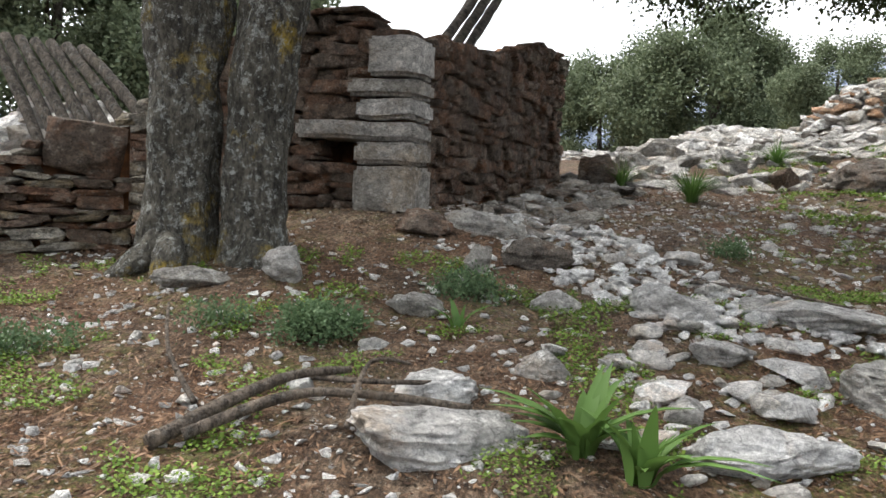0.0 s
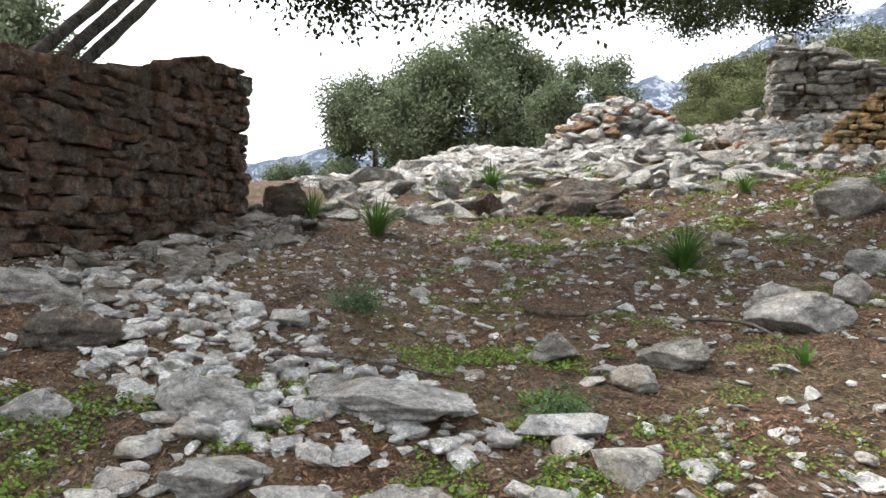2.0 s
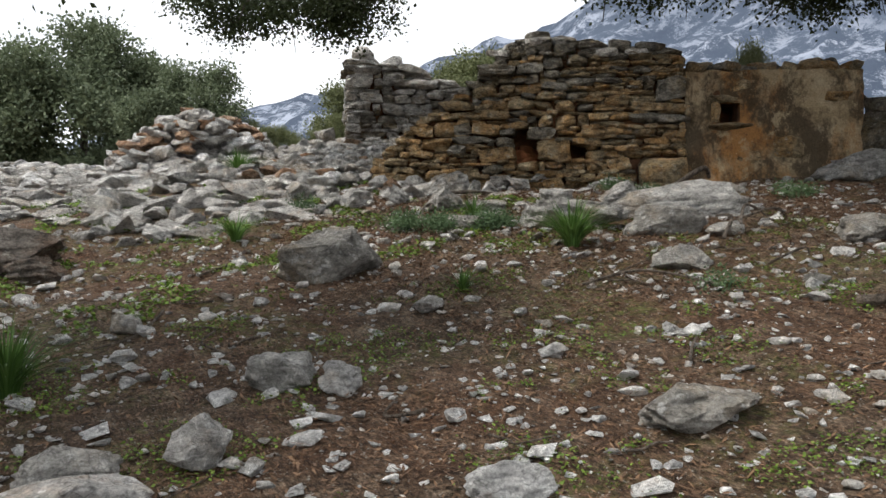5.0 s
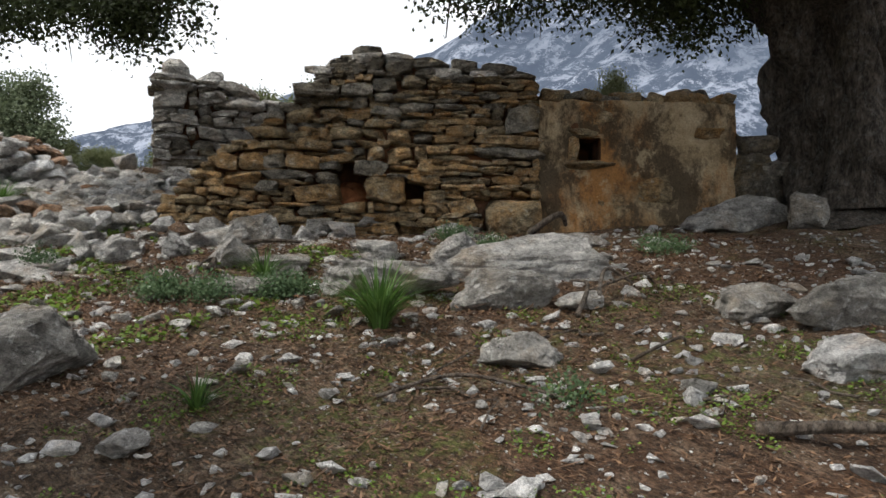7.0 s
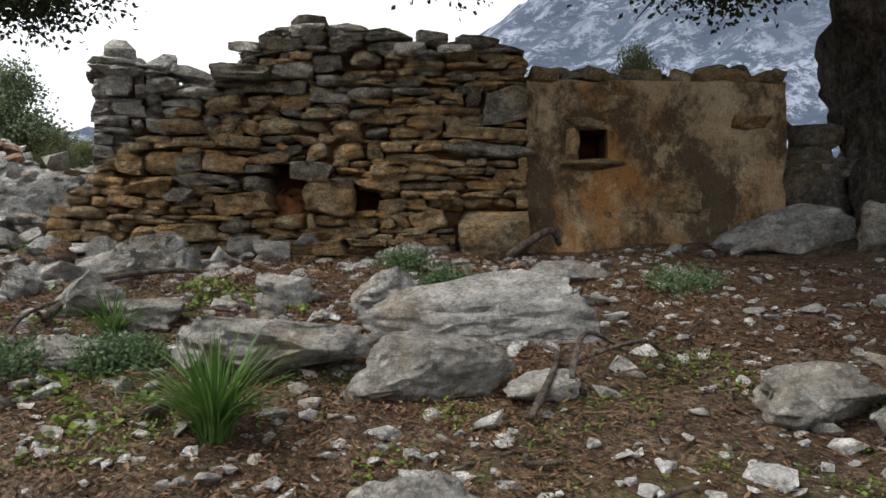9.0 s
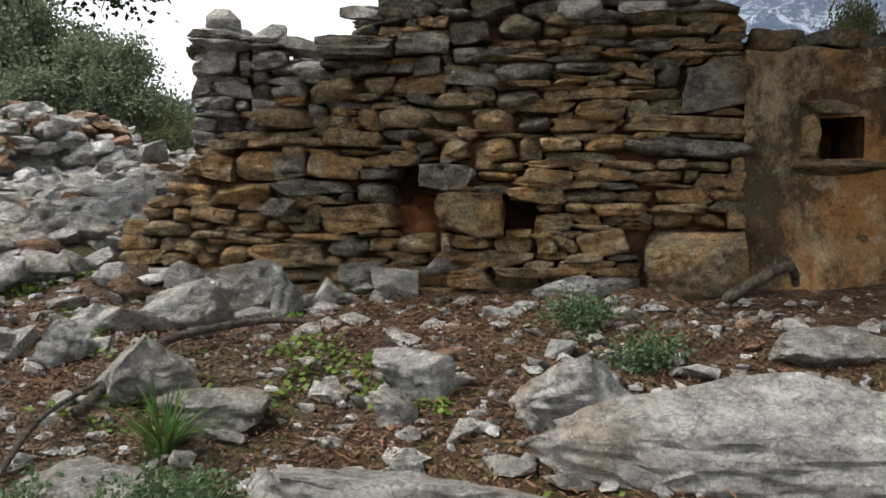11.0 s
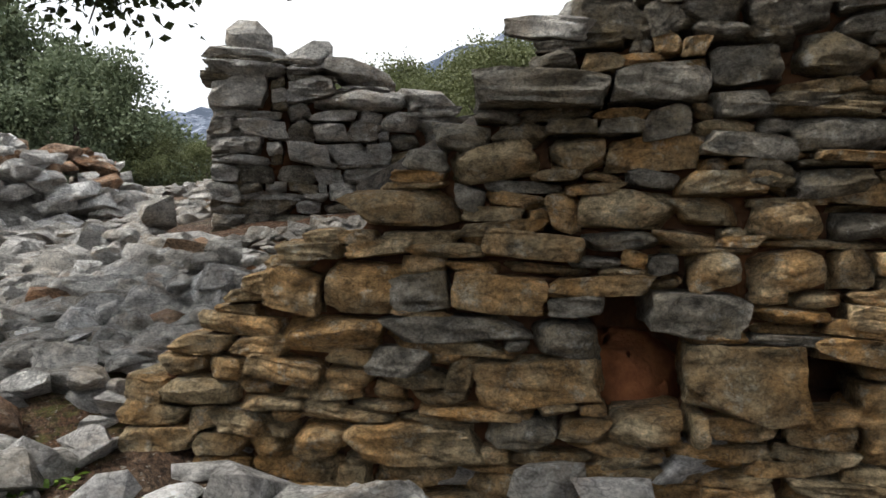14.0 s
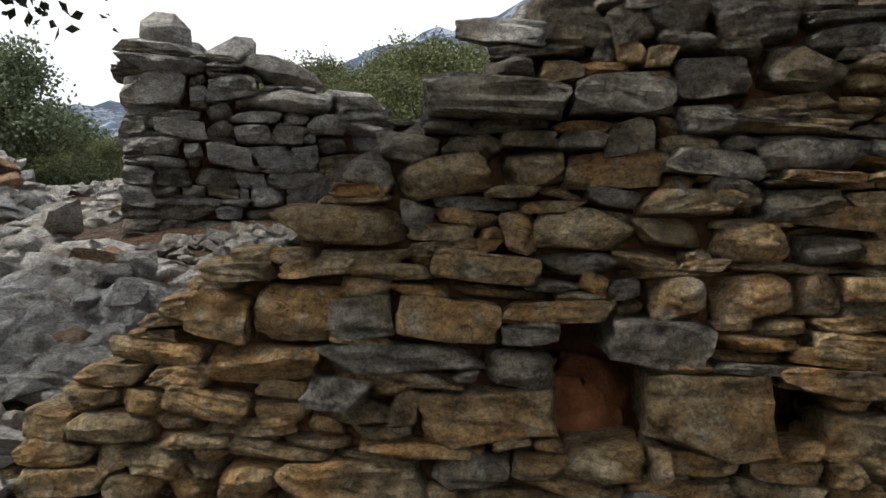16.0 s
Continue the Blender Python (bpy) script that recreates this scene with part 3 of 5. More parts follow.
part("jamb", ROCK_SETS[OCHRE.name][5], plaster.ob, plaster.inv @ plaster.spot(2.90, 3.30, 0.09) @ Matrix.Diagonal((0.10, 0.18, 0.24, 1)))
for i in range(34):
    u = 2.62 + 1.75 * i / 33 + rw.uniform(-0.03, 0.03)
    w = rw.uniform(0.1, 0.3)
    m = plaster.spot(u, 3.74 + rw.uniform(-0.02, 0.05), rw.uniform(0.05, 0.45)) @ pose(0, 0, 0, rw.uniform(-10, 10), rw.uniform(-16, 16), rw.uniform(0, 180)) @ Matrix.Diagonal((w, w * 0.8, rw.uniform(0.05, 0.15), 1))
    part("cap_stone", rw.choice(S(GREYWALL, OCHRE)), plaster.ob, plaster.inv @ m)
for u, z, w, h in ((3.2, 2.84, 0.3, 0.22), (3.62, 2.92, 0.34, 0.24), (4.1, 3.45, 0.26, 0.1), (3.15, 3.58, 0.2, 0.12)):
    part("stone", rw.choice(S(OCHRE)), plaster.ob, plaster.inv @ plaster.spot(u, z, 0.075) @ Matrix.Diagonal((w, 0.2, h, 1)))
for u, z, w, h, d in ((4.62, 3.38, 0.46, 0.3, 0.05), (4.66, 3.10, 0.6, 0.34, 0.0), (4.52, 2.80, 0.42, 0.3, 0.0), (4.40, 3.6, 0.2, 0.13, 0.2), (4.42, 3.47, 0.18, 0.12, 0.2)):
    bm = boulder_bm(rw, 3, 0.22, 0.08)
    part("end_stone", bm_mesh("end_stone", bm, GREYWALL), plaster.ob, plaster.inv @ plaster.spot(u, z, d + 0.15) @ Matrix.Diagonal((w, 0.5, h, 1)))

# the standing gable corner behind
tower = Wall("wall_gable", (9.6, 13.05), (1.1, -0.5), "standing corner of a grey dry-stone wall behind the house")
T_TOP = ((0.0, 4.50), (0.55, 4.50), (0.58, 4.40), (0.8, 4.36), (1.3, 4.25), (1.5, 4.22), (2.2, 4.05), (2.6, 3.8))
T_BASE = ((0, 3.25), (2.6, 3.25))
TK = ((-0.02, 0.52, 4.36, 4.46, 0.05), (0.72, 1.36, 4.14, 4.30, 0.06), (0.0, 0.4, 4.14, 4.36, 0.0), (0.5, 0.85, 4.20, 4.36, 0.03), (0.5, 0.8, 3.78, 3.93, 0.03))
for a, b, lo, hi, pr in TK:
    tower.stone((a, b, lo, hi), 0.45, S(LIME), rw, pr, 3)
for rect in pack(0.0, 2.6, T_BASE, T_TOP, [k[:4] for k in TK], rw, (0.14, 0.42), (0.06, 0.14)):
    tower.stone(rect, rw.uniform(0.25, 0.42), S(GREYWALL, LIME, LIME), rw, rw.gauss(0, 0.02))
tower.core(0.06, 2.58, T_BASE, T_TOP, [], CORE, 0.12, 0.6)
side = Wall("wall_gable_return", (9.6 + 0.25, 13.05 + 0.6), (-0.25 - 0.0, -0.6), "short return of the grey gable wall")
for rect in pack(0.0, 0.62, T_BASE, ((0, 4.3), (0.62, 4.42)), [], rw, (0.2, 0.5), (0.07, 0.14)):
    side.stone(rect, 0.3, S(GREYWALL, LIME), rw, rw.gauss(0, 0.02))
for u, z, w, h, d, ry in ((0.26, 4.64, 0.32, 0.28, 0.2, 8), (0.68, 4.55, 0.36, 0.24, 0.25, -8), (0.24, 4.53, 0.62, 0.14, 0.2, 2), (0.62, 4.47, 0.5, 0.16, 0.3, 2), (1.0, 4.42, 0.66, 0.22, 0.25, 8), (1.5, 4.26, 0.5, 0.18, 0.25, 4), (0.4, 4.55, 0.4, 0.16, 0.4, 2)):
    part("cap_stone", bm_mesh("cap_stone", hull_rock(26, 2.6, 0.14, rw), LIME), tower.ob, tower.inv @ tower.spot(u, z, d) @ pose(0, 0, 0, 0, ry, 15) @ Matrix.Diagonal((w, 0.3, h, 1)))

# the hut: a long side face and a front with dressed corner blocks
rb = random.Random(33)
hut_side = Wall("wall_hut_side", (-0.3, 6.0), (1.67, 3.9), "dark brown dry-stone side wall of a ruined hut")
HS_TOP = ((0.0, 2.60), (0.3, 2.62), (0.9, 2.75), (1.5, 2.78), (2.2, 2.86), (3.0, 3.02), (3.4, 3.18), (3.8, 3.16), (4.3, 3.14))
HS_BASE = ((0, 1.32), (0.9, 1.50), (2.5, 1.58), (4.4, 1.62))
BLOCKS = ((-0.36, 0.0, 1.32, 1.68), (-0.36, 0.0, 1.685, 1.85), (-0.86, 0.0, 1.855, 2.0), (-0.36, 0.0, 2.005, 2.16), (-0.44, 0.0, 2.165, 2.30), (-0.28, 0.0, 2.305, 2.60))
for rect in pack(0.02, 4.3, HS_BASE, HS_TOP, [(3.9, 4.3, 2.95, 3.13)], rb, (0.14, 0.36), (0.07, 0.15)):
    hut_side.stone(rect, rb.uniform(0.22, 0.34), S(BROWNWALL), rb, rb.gauss(0, 0.02), 6)
hut_side.stone((3.95, 4.32, 2.95, 3.13), 0.5, S(GREYWALL), rb, 0.02, 1)
hut_side.core(0.25, 4.28, HS_BASE, HS_TOP, [], CORE)
hut_front = Wall("wall_hut_front", (-0.3, 6.0), (0.92, -0.39), "hut front of red-brown stones with dressed corner blocks")
HF_TOP = ((-4.3, 1.5), (-3.4, 1.55), (-2.9, 1.75), (-2.3, 2.2), (-1.9, 2.5), (-1.2, 2.75), (-0.72, 2.83), (-0.55, 2.82), (-0.5, 2.7), (0.0, 2.62))
HF_BASE = ((-4.3, 0.75), (-2.5, 0.85), (-0.8, 0.95), (-0.3, 1.25), (0, 1.3))
BIGHOLE = (-0.70, -0.38, 1.70, 1.85)
for i, k in enumerate(BLOCKS):
    bm = box_bm(k[1] - k[0] + 0.10, 0.38, k[3] - k[2] - 0.012, 0.028, 2)
    bmesh.ops.subdivide_edges(bm, edges=bm.edges[:], cuts=2, use_grid_fill=True)
    for v in bm.verts:
        v.co += Vector(noise.noise_vector(v.co * 5 + Vector((i * 9, 0, 0)))) * 0.016
    part("corner_block", bm_mesh("corner_block", bm, LIME), hut_front.ob, hut_front.inv @ hut_front.spot((k[0] + k[1]) / 2 + 0.06, (k[2] + k[3]) / 2, 0.17 - 0.09) @ pose(0, 0, 0, 0, rb.uniform(-2, 2), rb.uniform(-2, 2)))
for rect in pack(-4.3, 0.0, HF_BASE, HF_TOP, [k for k in BLOCKS] + [BIGHOLE], rb, (0.16, 0.42), (0.06, 0.15)):
    hut_front.stone(rect, rb.uniform(0.22, 0.34), S(BROWNWALL) if rect[0] > -2.4 else S(GREYWALL, BROWNWALL), rb, rb.gauss(0, 0.025), 6)
hut_front.core(-4.3, -0.05, HF_BASE, HF_TOP, [BIGHOLE], CORE, 0.16)

low = Wall("wall_low", (-4.6, 4.5), (2.6, 0.95), "low grey dry-stone wall beside the oak")
L_TOP = ((0, 1.42), (0.9, 1.48), (1.3, 1.62), (1.9, 1.55), (2.3, 1.8), (2.75, 1.9))
L_BASE = ((0, 0.72), (2.75, 0.9))
for rect in pack(0.0, 2.75, L_BASE, L_TOP, [(1.25, 1.75, 1.32, 1.60), (2.2, 2.7, 1.5, 1.85)], rb, (0.12, 0.34), (0.035, 0.10)):
    low.stone(rect, rb.uniform(0.22, 0.34), S(GREYWALL, BROWNWALL), rb, rb.gauss(0, 0.03), 7)
for rect in ((1.25, 1.75, 1.32, 1.60), (2.2, 2.7, 1.5, 1.85)):
    low.stone(rect, 0.4, S(BROWNWALL), rb, 0.05, 4)
low.core(0.0, 2.75, L_BASE, L_TOP, [], CORE, 0.13, 0.5)


# ---- boulders and loose stones ----
def rock(x, y, w, d, h, rz=0, mat=LIME, sink=0.25, crag=0.3, layers=0.05, label="", seed=0, detail=4):
    r = random.Random(int(x * 977 + y * 131) + seed)
    ob = new("boulder", bm_mesh("boulder", boulder_bm(r, detail, crag, layers), mat))
    ob.matrix_basis = pose(x, y, on_ground(x, y) + h * (0.5 - sink), r.uniform(-6, 6), r.uniform(-6, 6), rz) @ Matrix.Diagonal((w * 1.12, d * 1.12, h * 1.15, 1))
    return tagged(ob, label or "weathered grey limestone boulder sunk in the soil", "rock", group="rocks on the slope")


PALE_L = "pale angular limestone slab lying in the weeds"
for a in (
    (-0.05, 2.85, 0.78, 0.55, 0.2, 20, PALE, PALE_L), (0.02, 3.35, 0.44, 0.3, 0.16, -15, PALE, PALE_L), (0.47, 3.52, 0.27, 0.2, 0.13, 0, PALE, PALE_L),
    (0.95, 3.08, 0.2, 0.15, 0.12, 30, PALE, PALE_L), (1.78, 3.3, 0.5, 0.4, 0.24, 25, LIME, ""), (1.36, 3.15, 0.26, 0.2, 0.15, 10, PALE, PALE_L),
    (1.08, 2.75, 0.7, 0.4, 0.16, -5, PALE, PALE_L), (-0.90, 4.68, 0.27, 0.2, 0.26, 15, PALE, "white rounded rock beside the tree roots"),
    (-0.1, 4.25, 0.34, 0.22, 0.15, 0, LIME, ""), (1.22, 4.42, 0.46, 0.36, 0.2, -25, PALE, ""), (1.9, 4.36, 0.80, 0.42, 0.16, -50, PALE, ""),
    (0.55, 5.15, 0.42, 0.3, 0.26, 10, DARK_ROCK, ""), (-1.35, 4.62, 0.45, 0.2, 0.16, 25, LIME, ""), (0.3, 5.65, 0.5, 0.3, 0.22, -20, LIME, ""), (0.22, 4.98, 0.2, 0.2, 0.2, 0, LIME, ""),
    (-0.1, 5.55, 0.4, 0.3, 0.22, 5, BROWNWALL, ""), (0.62, 4.4, 0.28, 0.2, 0.15, 0, PALE, PALE_L), (1.3, 3.75, 0.3, 0.26, 0.14, 0, PALE, PALE_L),
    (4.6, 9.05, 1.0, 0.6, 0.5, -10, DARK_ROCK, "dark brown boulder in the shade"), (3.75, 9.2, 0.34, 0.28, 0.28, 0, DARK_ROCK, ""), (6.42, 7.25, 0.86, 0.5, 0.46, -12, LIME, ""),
    (4.4, 5.12, 0.66, 0.42, 0.32, -28, PALE, ""), (4.52, 5.45, 0.5, 0.28, 0.22, -10, LIME, ""), (4.98, 5.36, 0.27, 0.24, 0.26, 0, PALE, ""), (5.5, 5.88, 0.36, 0.24, 0.3, -30, LIME, ""),
    (5.72, 5.7, 0.24, 0.2, 0.2, -30, PALE, ""), (3.5, 4.82, 0.42, 0.3, 0.17, -10, LIME, ""), (3.14, 4.55, 0.29, 0.24, 0.12, 5, LIME, ""), (2.9, 4.98, 0.34, 0.26, 0.16, 20, LIME, ""),
    (5.75, 4.52, 0.32, 0.24, 0.2, -30, PALE, ""), (6.72, 4.55, 0.56, 0.3, 0.17, -20, LIME, ""), (4.9, 8.6, 0.4, 0.3, 0.22, 0, DARK_ROCK, ""), (5.1, 7.0, 0.2, 0.2, 0.14, 0, LIME, ""),
    (8.5, 7.15, 0.86, 0.42, 0.30, -42, LIME, ""), (8.84, 6.55, 0.66, 0.40, 0.36, -38, LIME, ""), (9.5, 6.82, 1.15, 0.5, 0.34, -48, LIME, "long low grey limestone outcrop"), (9.25, 7.35, 0.5, 0.35, 0.3, -40, LIME, ""),
    (8.3, 5.85, 0.42, 0.3, 0.2, -30, LIME, ""), (9.95, 5.0, 0.60, 0.42, 0.36, -40, LIME, ""), (9.72, 5.5, 0.5, 0.3, 0.26, -45, LIME, ""), (9.22, 4.75, 0.58, 0.40, 0.30, -30, PALE, "craggy pale boulder with dark pits"),
    (10.5, 4.6, 0.9, 0.6, 0.5, -30, LIME, ""), (6.54, 6.22, 0.2, 0.16, 0.13, 0, PALE, ""), (7.9, 7.85, 0.6, 0.3, 0.17, -40, LIME, ""), (8.35, 8.1, 0.5, 0.3, 0.2, -35, LIME, ""),
    (8.92, 9.4, 0.5, 0.36, 0.36, -20, LIME, "cracked grey boulder at the foot of the wall"), (8.62, 9.18, 0.32, 0.3, 0.3, 20, LIME, ""), (10.22, 8.52, 0.42, 0.2, 0.17, -42, LIME, ""), (8.98, 9.1, 0.2, 0.14, 0.2, 30, LIME, ""),
    (8.38, 9.75, 0.22, 0.17, 0.17, 0, ORANGE, "rust orange stone on the slope"), (8.2, 8.5, 0.46, 0.36, 0.24, -10, LIME, ""), (8.02, 9.0, 0.24, 0.18, 0.24, 0, LIME, ""), (8.98, 7.86, 0.32, 0.22, 0.24, -30, LIME, ""),
    (8.82, 7.72, 0.2, 0.14, 0.14, 0, LIME, ""), (9.42, 8.5, 0.16, 0.12, 0.06, 30, PALE, ""), (12.05, 6.75, 1.0, 0.45, 0.42, -40, LIME, "broad grey slab at the wall end"), (12.0, 6.2, 0.4, 0.3, 0.38, -30, LIME, ""), (12.5, 6.9, 0.6, 0.5, 0.9, 0, GREYWALL, ""),
    (9.15, 6.2, 0.32, 0.25, 0.12, 0, LIME, ""), (10.3, 7.2, 0.5, 0.25, 0.15, -40, LIME, ""), (1.75, 9.5, 0.5, 0.4, 0.55, 0, DARK_ROCK, ""), (2.35, 10.6, 0.5, 0.4, 0.35, 0, LIME, ""), (2.9, 11.4, 0.7, 0.4, 0.35, 0, LIME, ""),
):
    rock(*a[:7], label=a[7], layers=0.0 if a[4] < 0.22 else 0.05, crag=0.4)

rs = random.Random(91)


def loose(x, y, s, mat, flat=0.5, lift=0.0):
    ob = new("loose_stone", rs.choice(LOOSE_SETS[mat.name]))
    h = s * rs.uniform(flat * 0.7, flat * 1.3)
    ob.matrix_basis = pose(x, y, on_ground(x, y) + h * 0.25 + lift, rs.uniform(-14, 14), rs.uniform(-14, 14), rs.uniform(0, 360)) @ Matrix.Diagonal((s * rs.uniform(0.9, 1.4), s * rs.uniform(0.6, 1.0), h, 1))
    return ob


def scatter(count, box, size, mats, group, label, flat=0.5, band=None):
    for _ in range(count):
        for _try in range(30):
            x, y = rs.uniform(box[0], box[1]), rs.uniform(box[2], box[3])
            if band is None or band(x, y):
                break
        s = size[0] + (size[1] - size[0]) * rs.random() ** 2.2
        tagged(loose(x, y, s, rs.choice(mats), flat), label, "stone", group)


def before_house(x, y):
    return (x - 9.0) * 0.653 + (y - 9.78) * 0.757 < -0.12


def outside_hut(x, y):
    return (x + 0.3) * 0.92 - (y - 6.0) * 0.39 > 0.05 or (x + 0.3) * 0.39 + (y - 6.0) * 0.92 < -0.05


def joined_stones(name, places, mat, label, category, seed):
    """Stones too many to count, as one mesh."""
    r = random.Random(seed)
    lib = []
    for _ in range(8):
        bm = hull_rock(11, 2.6, 0.2, r)
        bm.verts.index_update()
        lib.append(([v.co.copy() for v in bm.verts], [[v.index for v in f.verts] for f in bm.faces]))
        bm.free()
    verts, faces = [], []
    for x, y, z, s in places:
        vs, fs = r.choice(lib)
        m = pose(x, y, z, r.uniform(-20, 20), r.uniform(-20, 20), r.uniform(0, 360)) @ Matrix.Diagonal((s * r.uniform(0.9, 1.4), s, s * r.uniform(0.35, 0.7), 1))
        k = len(verts)
        verts += [m @ v for v in vs]
        faces += [[k + i for i in f] for f in fs]
    return tagged(new(name, mesh_of(name, verts, faces, mat)), label, category, kind="stuff")


def field(x, y):
    return y > 8.2 + 0.25 * abs(x - 6) and not (9.2 < x and y > 11.5)


def track(x, y):
    return outside_hut(x, y) and abs(x - (1.9 - 0.55 * (y - 3.9))) < 0.62


def by_hut(x, y):
    return outside_hut(x, y) and (x + 0.3) * 0.92 - (y - 6.0) * 0.39 < 1.1


def more(count, box, size, band):
    out = []
    while len(out) < count:
        x, y = rs.uniform(box[0], box[1]), rs.uniform(box[2], box[3])
        if band(x, y):
            out.append((x, y, on_ground(x, y) + 0.01, size[0] + (size[1] - size[0]) * rs.random() ** 2.2))
    return out


# the stony track that runs down from the hut corner
scatter(80, (0.1, 2.4, 3.9, 6.2), (0.08, 0.24), (PALE, LIME, PALE), "stones of the rubble track", "small grey limestone stone of the rubble track", 0.45, track)
scatter(40, (0.3, 2.2, 5.6, 9.6), (0.12, 0.34), (LIME, DARK_ROCK), "stones along the hut wall", "flat stone fallen from the hut wall", 0.35, by_hut)
scatter(70, (0.7, 2.7, 2.5, 4.1), (0.09, 0.30), (PALE, PALE, LIME), "stones in the weeds", "pale angular stone among weeds", 0.4)
scatter(25, (-1.6, 2.6, 2.3, 4.2), (0.06, 0.17), (PALE, LIME), "stones in the weeds", "small pale stone among weeds", 0.5)
scatter(50, (2.4, 8.0, 3.2, 7.0), (0.05, 0.15), (PALE, LIME), "stones on the slope", "small pale limestone stone on brown soil", 0.5)
scatter(60, (6.0, 11.8, 3.8, 8.6), (0.06, 0.17), (PALE, LIME, LIME), "stones before the house", "small grey stone on litter before the house", 0.45, before_house)
scatter(40, (7.6, 10.4, 7.4, 9.8), (0.05, 0.16), (LIME, PALE, ORANGE), "stones before the house", "small grey stone on litter before the house", 0.4, before_house)
joined_stones("track_rubble", more(420, (0.1, 2.4, 3.9, 6.4), (0.04, 0.16), track), PALE, "pale rubble filling the track", "rubble", 14)
joined_stones("wall_rubble", more(320, (0.2, 2.4, 5.5, 10.0), (0.05, 0.24), by_hut), LIME, "grey rubble along the foot of the hut", "rubble", 15)
joined_stones("slope_rubble", more(620, (2.4, 11.8, 3.2, 8.6), (0.03, 0.15), before_house), PALE, "small pale stones strewn over the slope", "rubble", 16)
joined_stones("slope_rubble", more(300, (6.4, 10.8, 6.6, 9.8), (0.03, 0.15), before_house), LIME, "small grey stones strewn before the house", "rubble", 17)
# tumbled stones at the broken end of the house
for _ in range(170):
    x, y = rs.uniform(7.3, 9.3), rs.uniform(9.9, 13.0)
    s = rs.uniform(0.10, 0.32)
    if x > 8.35 and y < 10.25:
        continue
    ob = loose(x, y, s, rs.choice((LIME, LIME, PALE, PALE, LIME, LIME, LIME, LIME, ORANGE)), 0.6, rs.uniform(0, 0.06) + max(0, x - 8.5) * 0.12)
    ob.name = "tumbled_stone"
    tagged(ob, "tumbled grey stone at the broken wall end", "stone", "tumbled stones by the house")
# bright stony field up to the brow
for x, y, z, s in more(70, (2.6, 10.0, 9.0, 15.0), (0.2, 0.6), field):
    ob = loose(x, y, s, rs.choice((PALE, PALE, LIME)), 0.4)
    ob.name = "field_stone"
    tagged(ob, "pale limestone stone in the open upper field", "stone", "stones of the upper field")
joined_stones("field_rubble", more(1700, (2.2, 10.5, 9.0, 18.5), (0.08, 0.42), field), PALE, "pale rubble covering the upper field", "rubble", 6)

places = []
for _ in range(17000):
    x, y = rs.uniform(-2.5, 12), rs.uniform(1.8, 10)
    if before_house(x, y) and outside_hut(x, y) and noise.noise(Vector((x * 0.8, y * 0.8, 4))) > -0.25:
        places.append((x, y, on_ground(x, y), 0.013 + 0.065 * rs.random() ** 2.4))
joined_stones("gravel", places, PALE, "scattered small pale limestone chips", "gravel", 4)


joined_stones("gable_rubble", [(x, y, on_ground(x, y) + 0.01, rs.uniform(0.06, 0.3)) for x, y in ((rs.uniform(8.6, 11.5), rs.uniform(13.8, 20)) for _ in range(380))], LIME, "grey rubble on the ground behind the gable", "rubble", 18)
joined_stones("gable_rubble", [(x, y, on_ground(x, y) + 0.02, rs.uniform(0.06, 0.22)) for x, y in ((rs.uniform(9.0, 10.6), rs.uniform(10.6, 12.4)) for _ in range(260))], LIME, "grey rubble on the floor between the walls", "rubble", 19)


def heap(name, cx, cy, lx, ly, height, turn_deg, count, mats, label, sizes=(0.16, 0.48), steep=1.6):
    top = tagged(new(name), label, "rubble heap")
    top.location = (cx, cy, ground_z(cx, cy))
    m0 = Matrix.Rotation(radians(turn_deg), 4, "Z")
    for _ in range(count):
        a, rr = rs.uniform(0, 6.283), math.sqrt(rs.random())
        px, py = lx * rr * math.cos(a), ly * rr * math.sin(a)
        q = m0 @ Vector((px, py, 0))
        hz = height * (1 - rr ** steep) * (0.8 + 0.4 * noise.noise(Vector((px, py, 2))))
        s = rs.uniform(*sizes)
        z = ground_z(cx + q.x, cy + q.y) - top.location.z + hz
        m = Matrix.Translation((q.x, q.y, z)) @ pose(0, 0, 0, rs.uniform(-22, 22), rs.uniform(-22, 22), rs.uniform(0, 360)) @ Matrix.Diagonal((s * 1.3, s, s * rs.uniform(0.4, 0.7), 1))
        part("stone", rs.choice(LOOSE_SETS[rs.choice(mats).name]), top, m)
    body = bmesh.new()
    bmesh.ops.create_icosphere(body, subdivisions=4, radius=1)
    for v in body.verts:
        rr = math.hypot(v.co.x, v.co.y)
        v.co = Vector((v.co.x * lx, v.co.y * ly, (height * (1 - rr ** steep) * 0.72 - 0.1 if v.co.z > 0 else -0.5)))
    part("rubble_core", bm_mesh("rubble_core", body, LIME), top, m0 @ Matrix.Diagonal((0.86, 0.86, 1, 1)))
    return top


heap("stone_heap", 8.65, 17.0, 1.5, 0.95, 0.95, 8, 290, (PALE, PALE, PALE, LIME, LIME, ORANGE), "collapsed heap of pale stones with rusty patches", (0.16, 0.42), 3.2)
heap("stone_heap", 6.2, 18.6, 3.0, 1.2, 0.35, 45, 240, (PALE, PALE, LIME), "long low bank of white stones")
heap("stone_heap", 8.75, 12.0, 0.8, 1.2, 0.12, 10, 290, (LIME, LIME, LIME, PALE, PALE, LIME, LIME, ORANGE), "fallen grey stones between the house and gable", (0.12, 0.30))
heap("stone_heap", -3.6, 8.8, 1.6, 0.9, 0.85, 10, 220, (PALE, LIME), "pale stones piled behind the hut front")

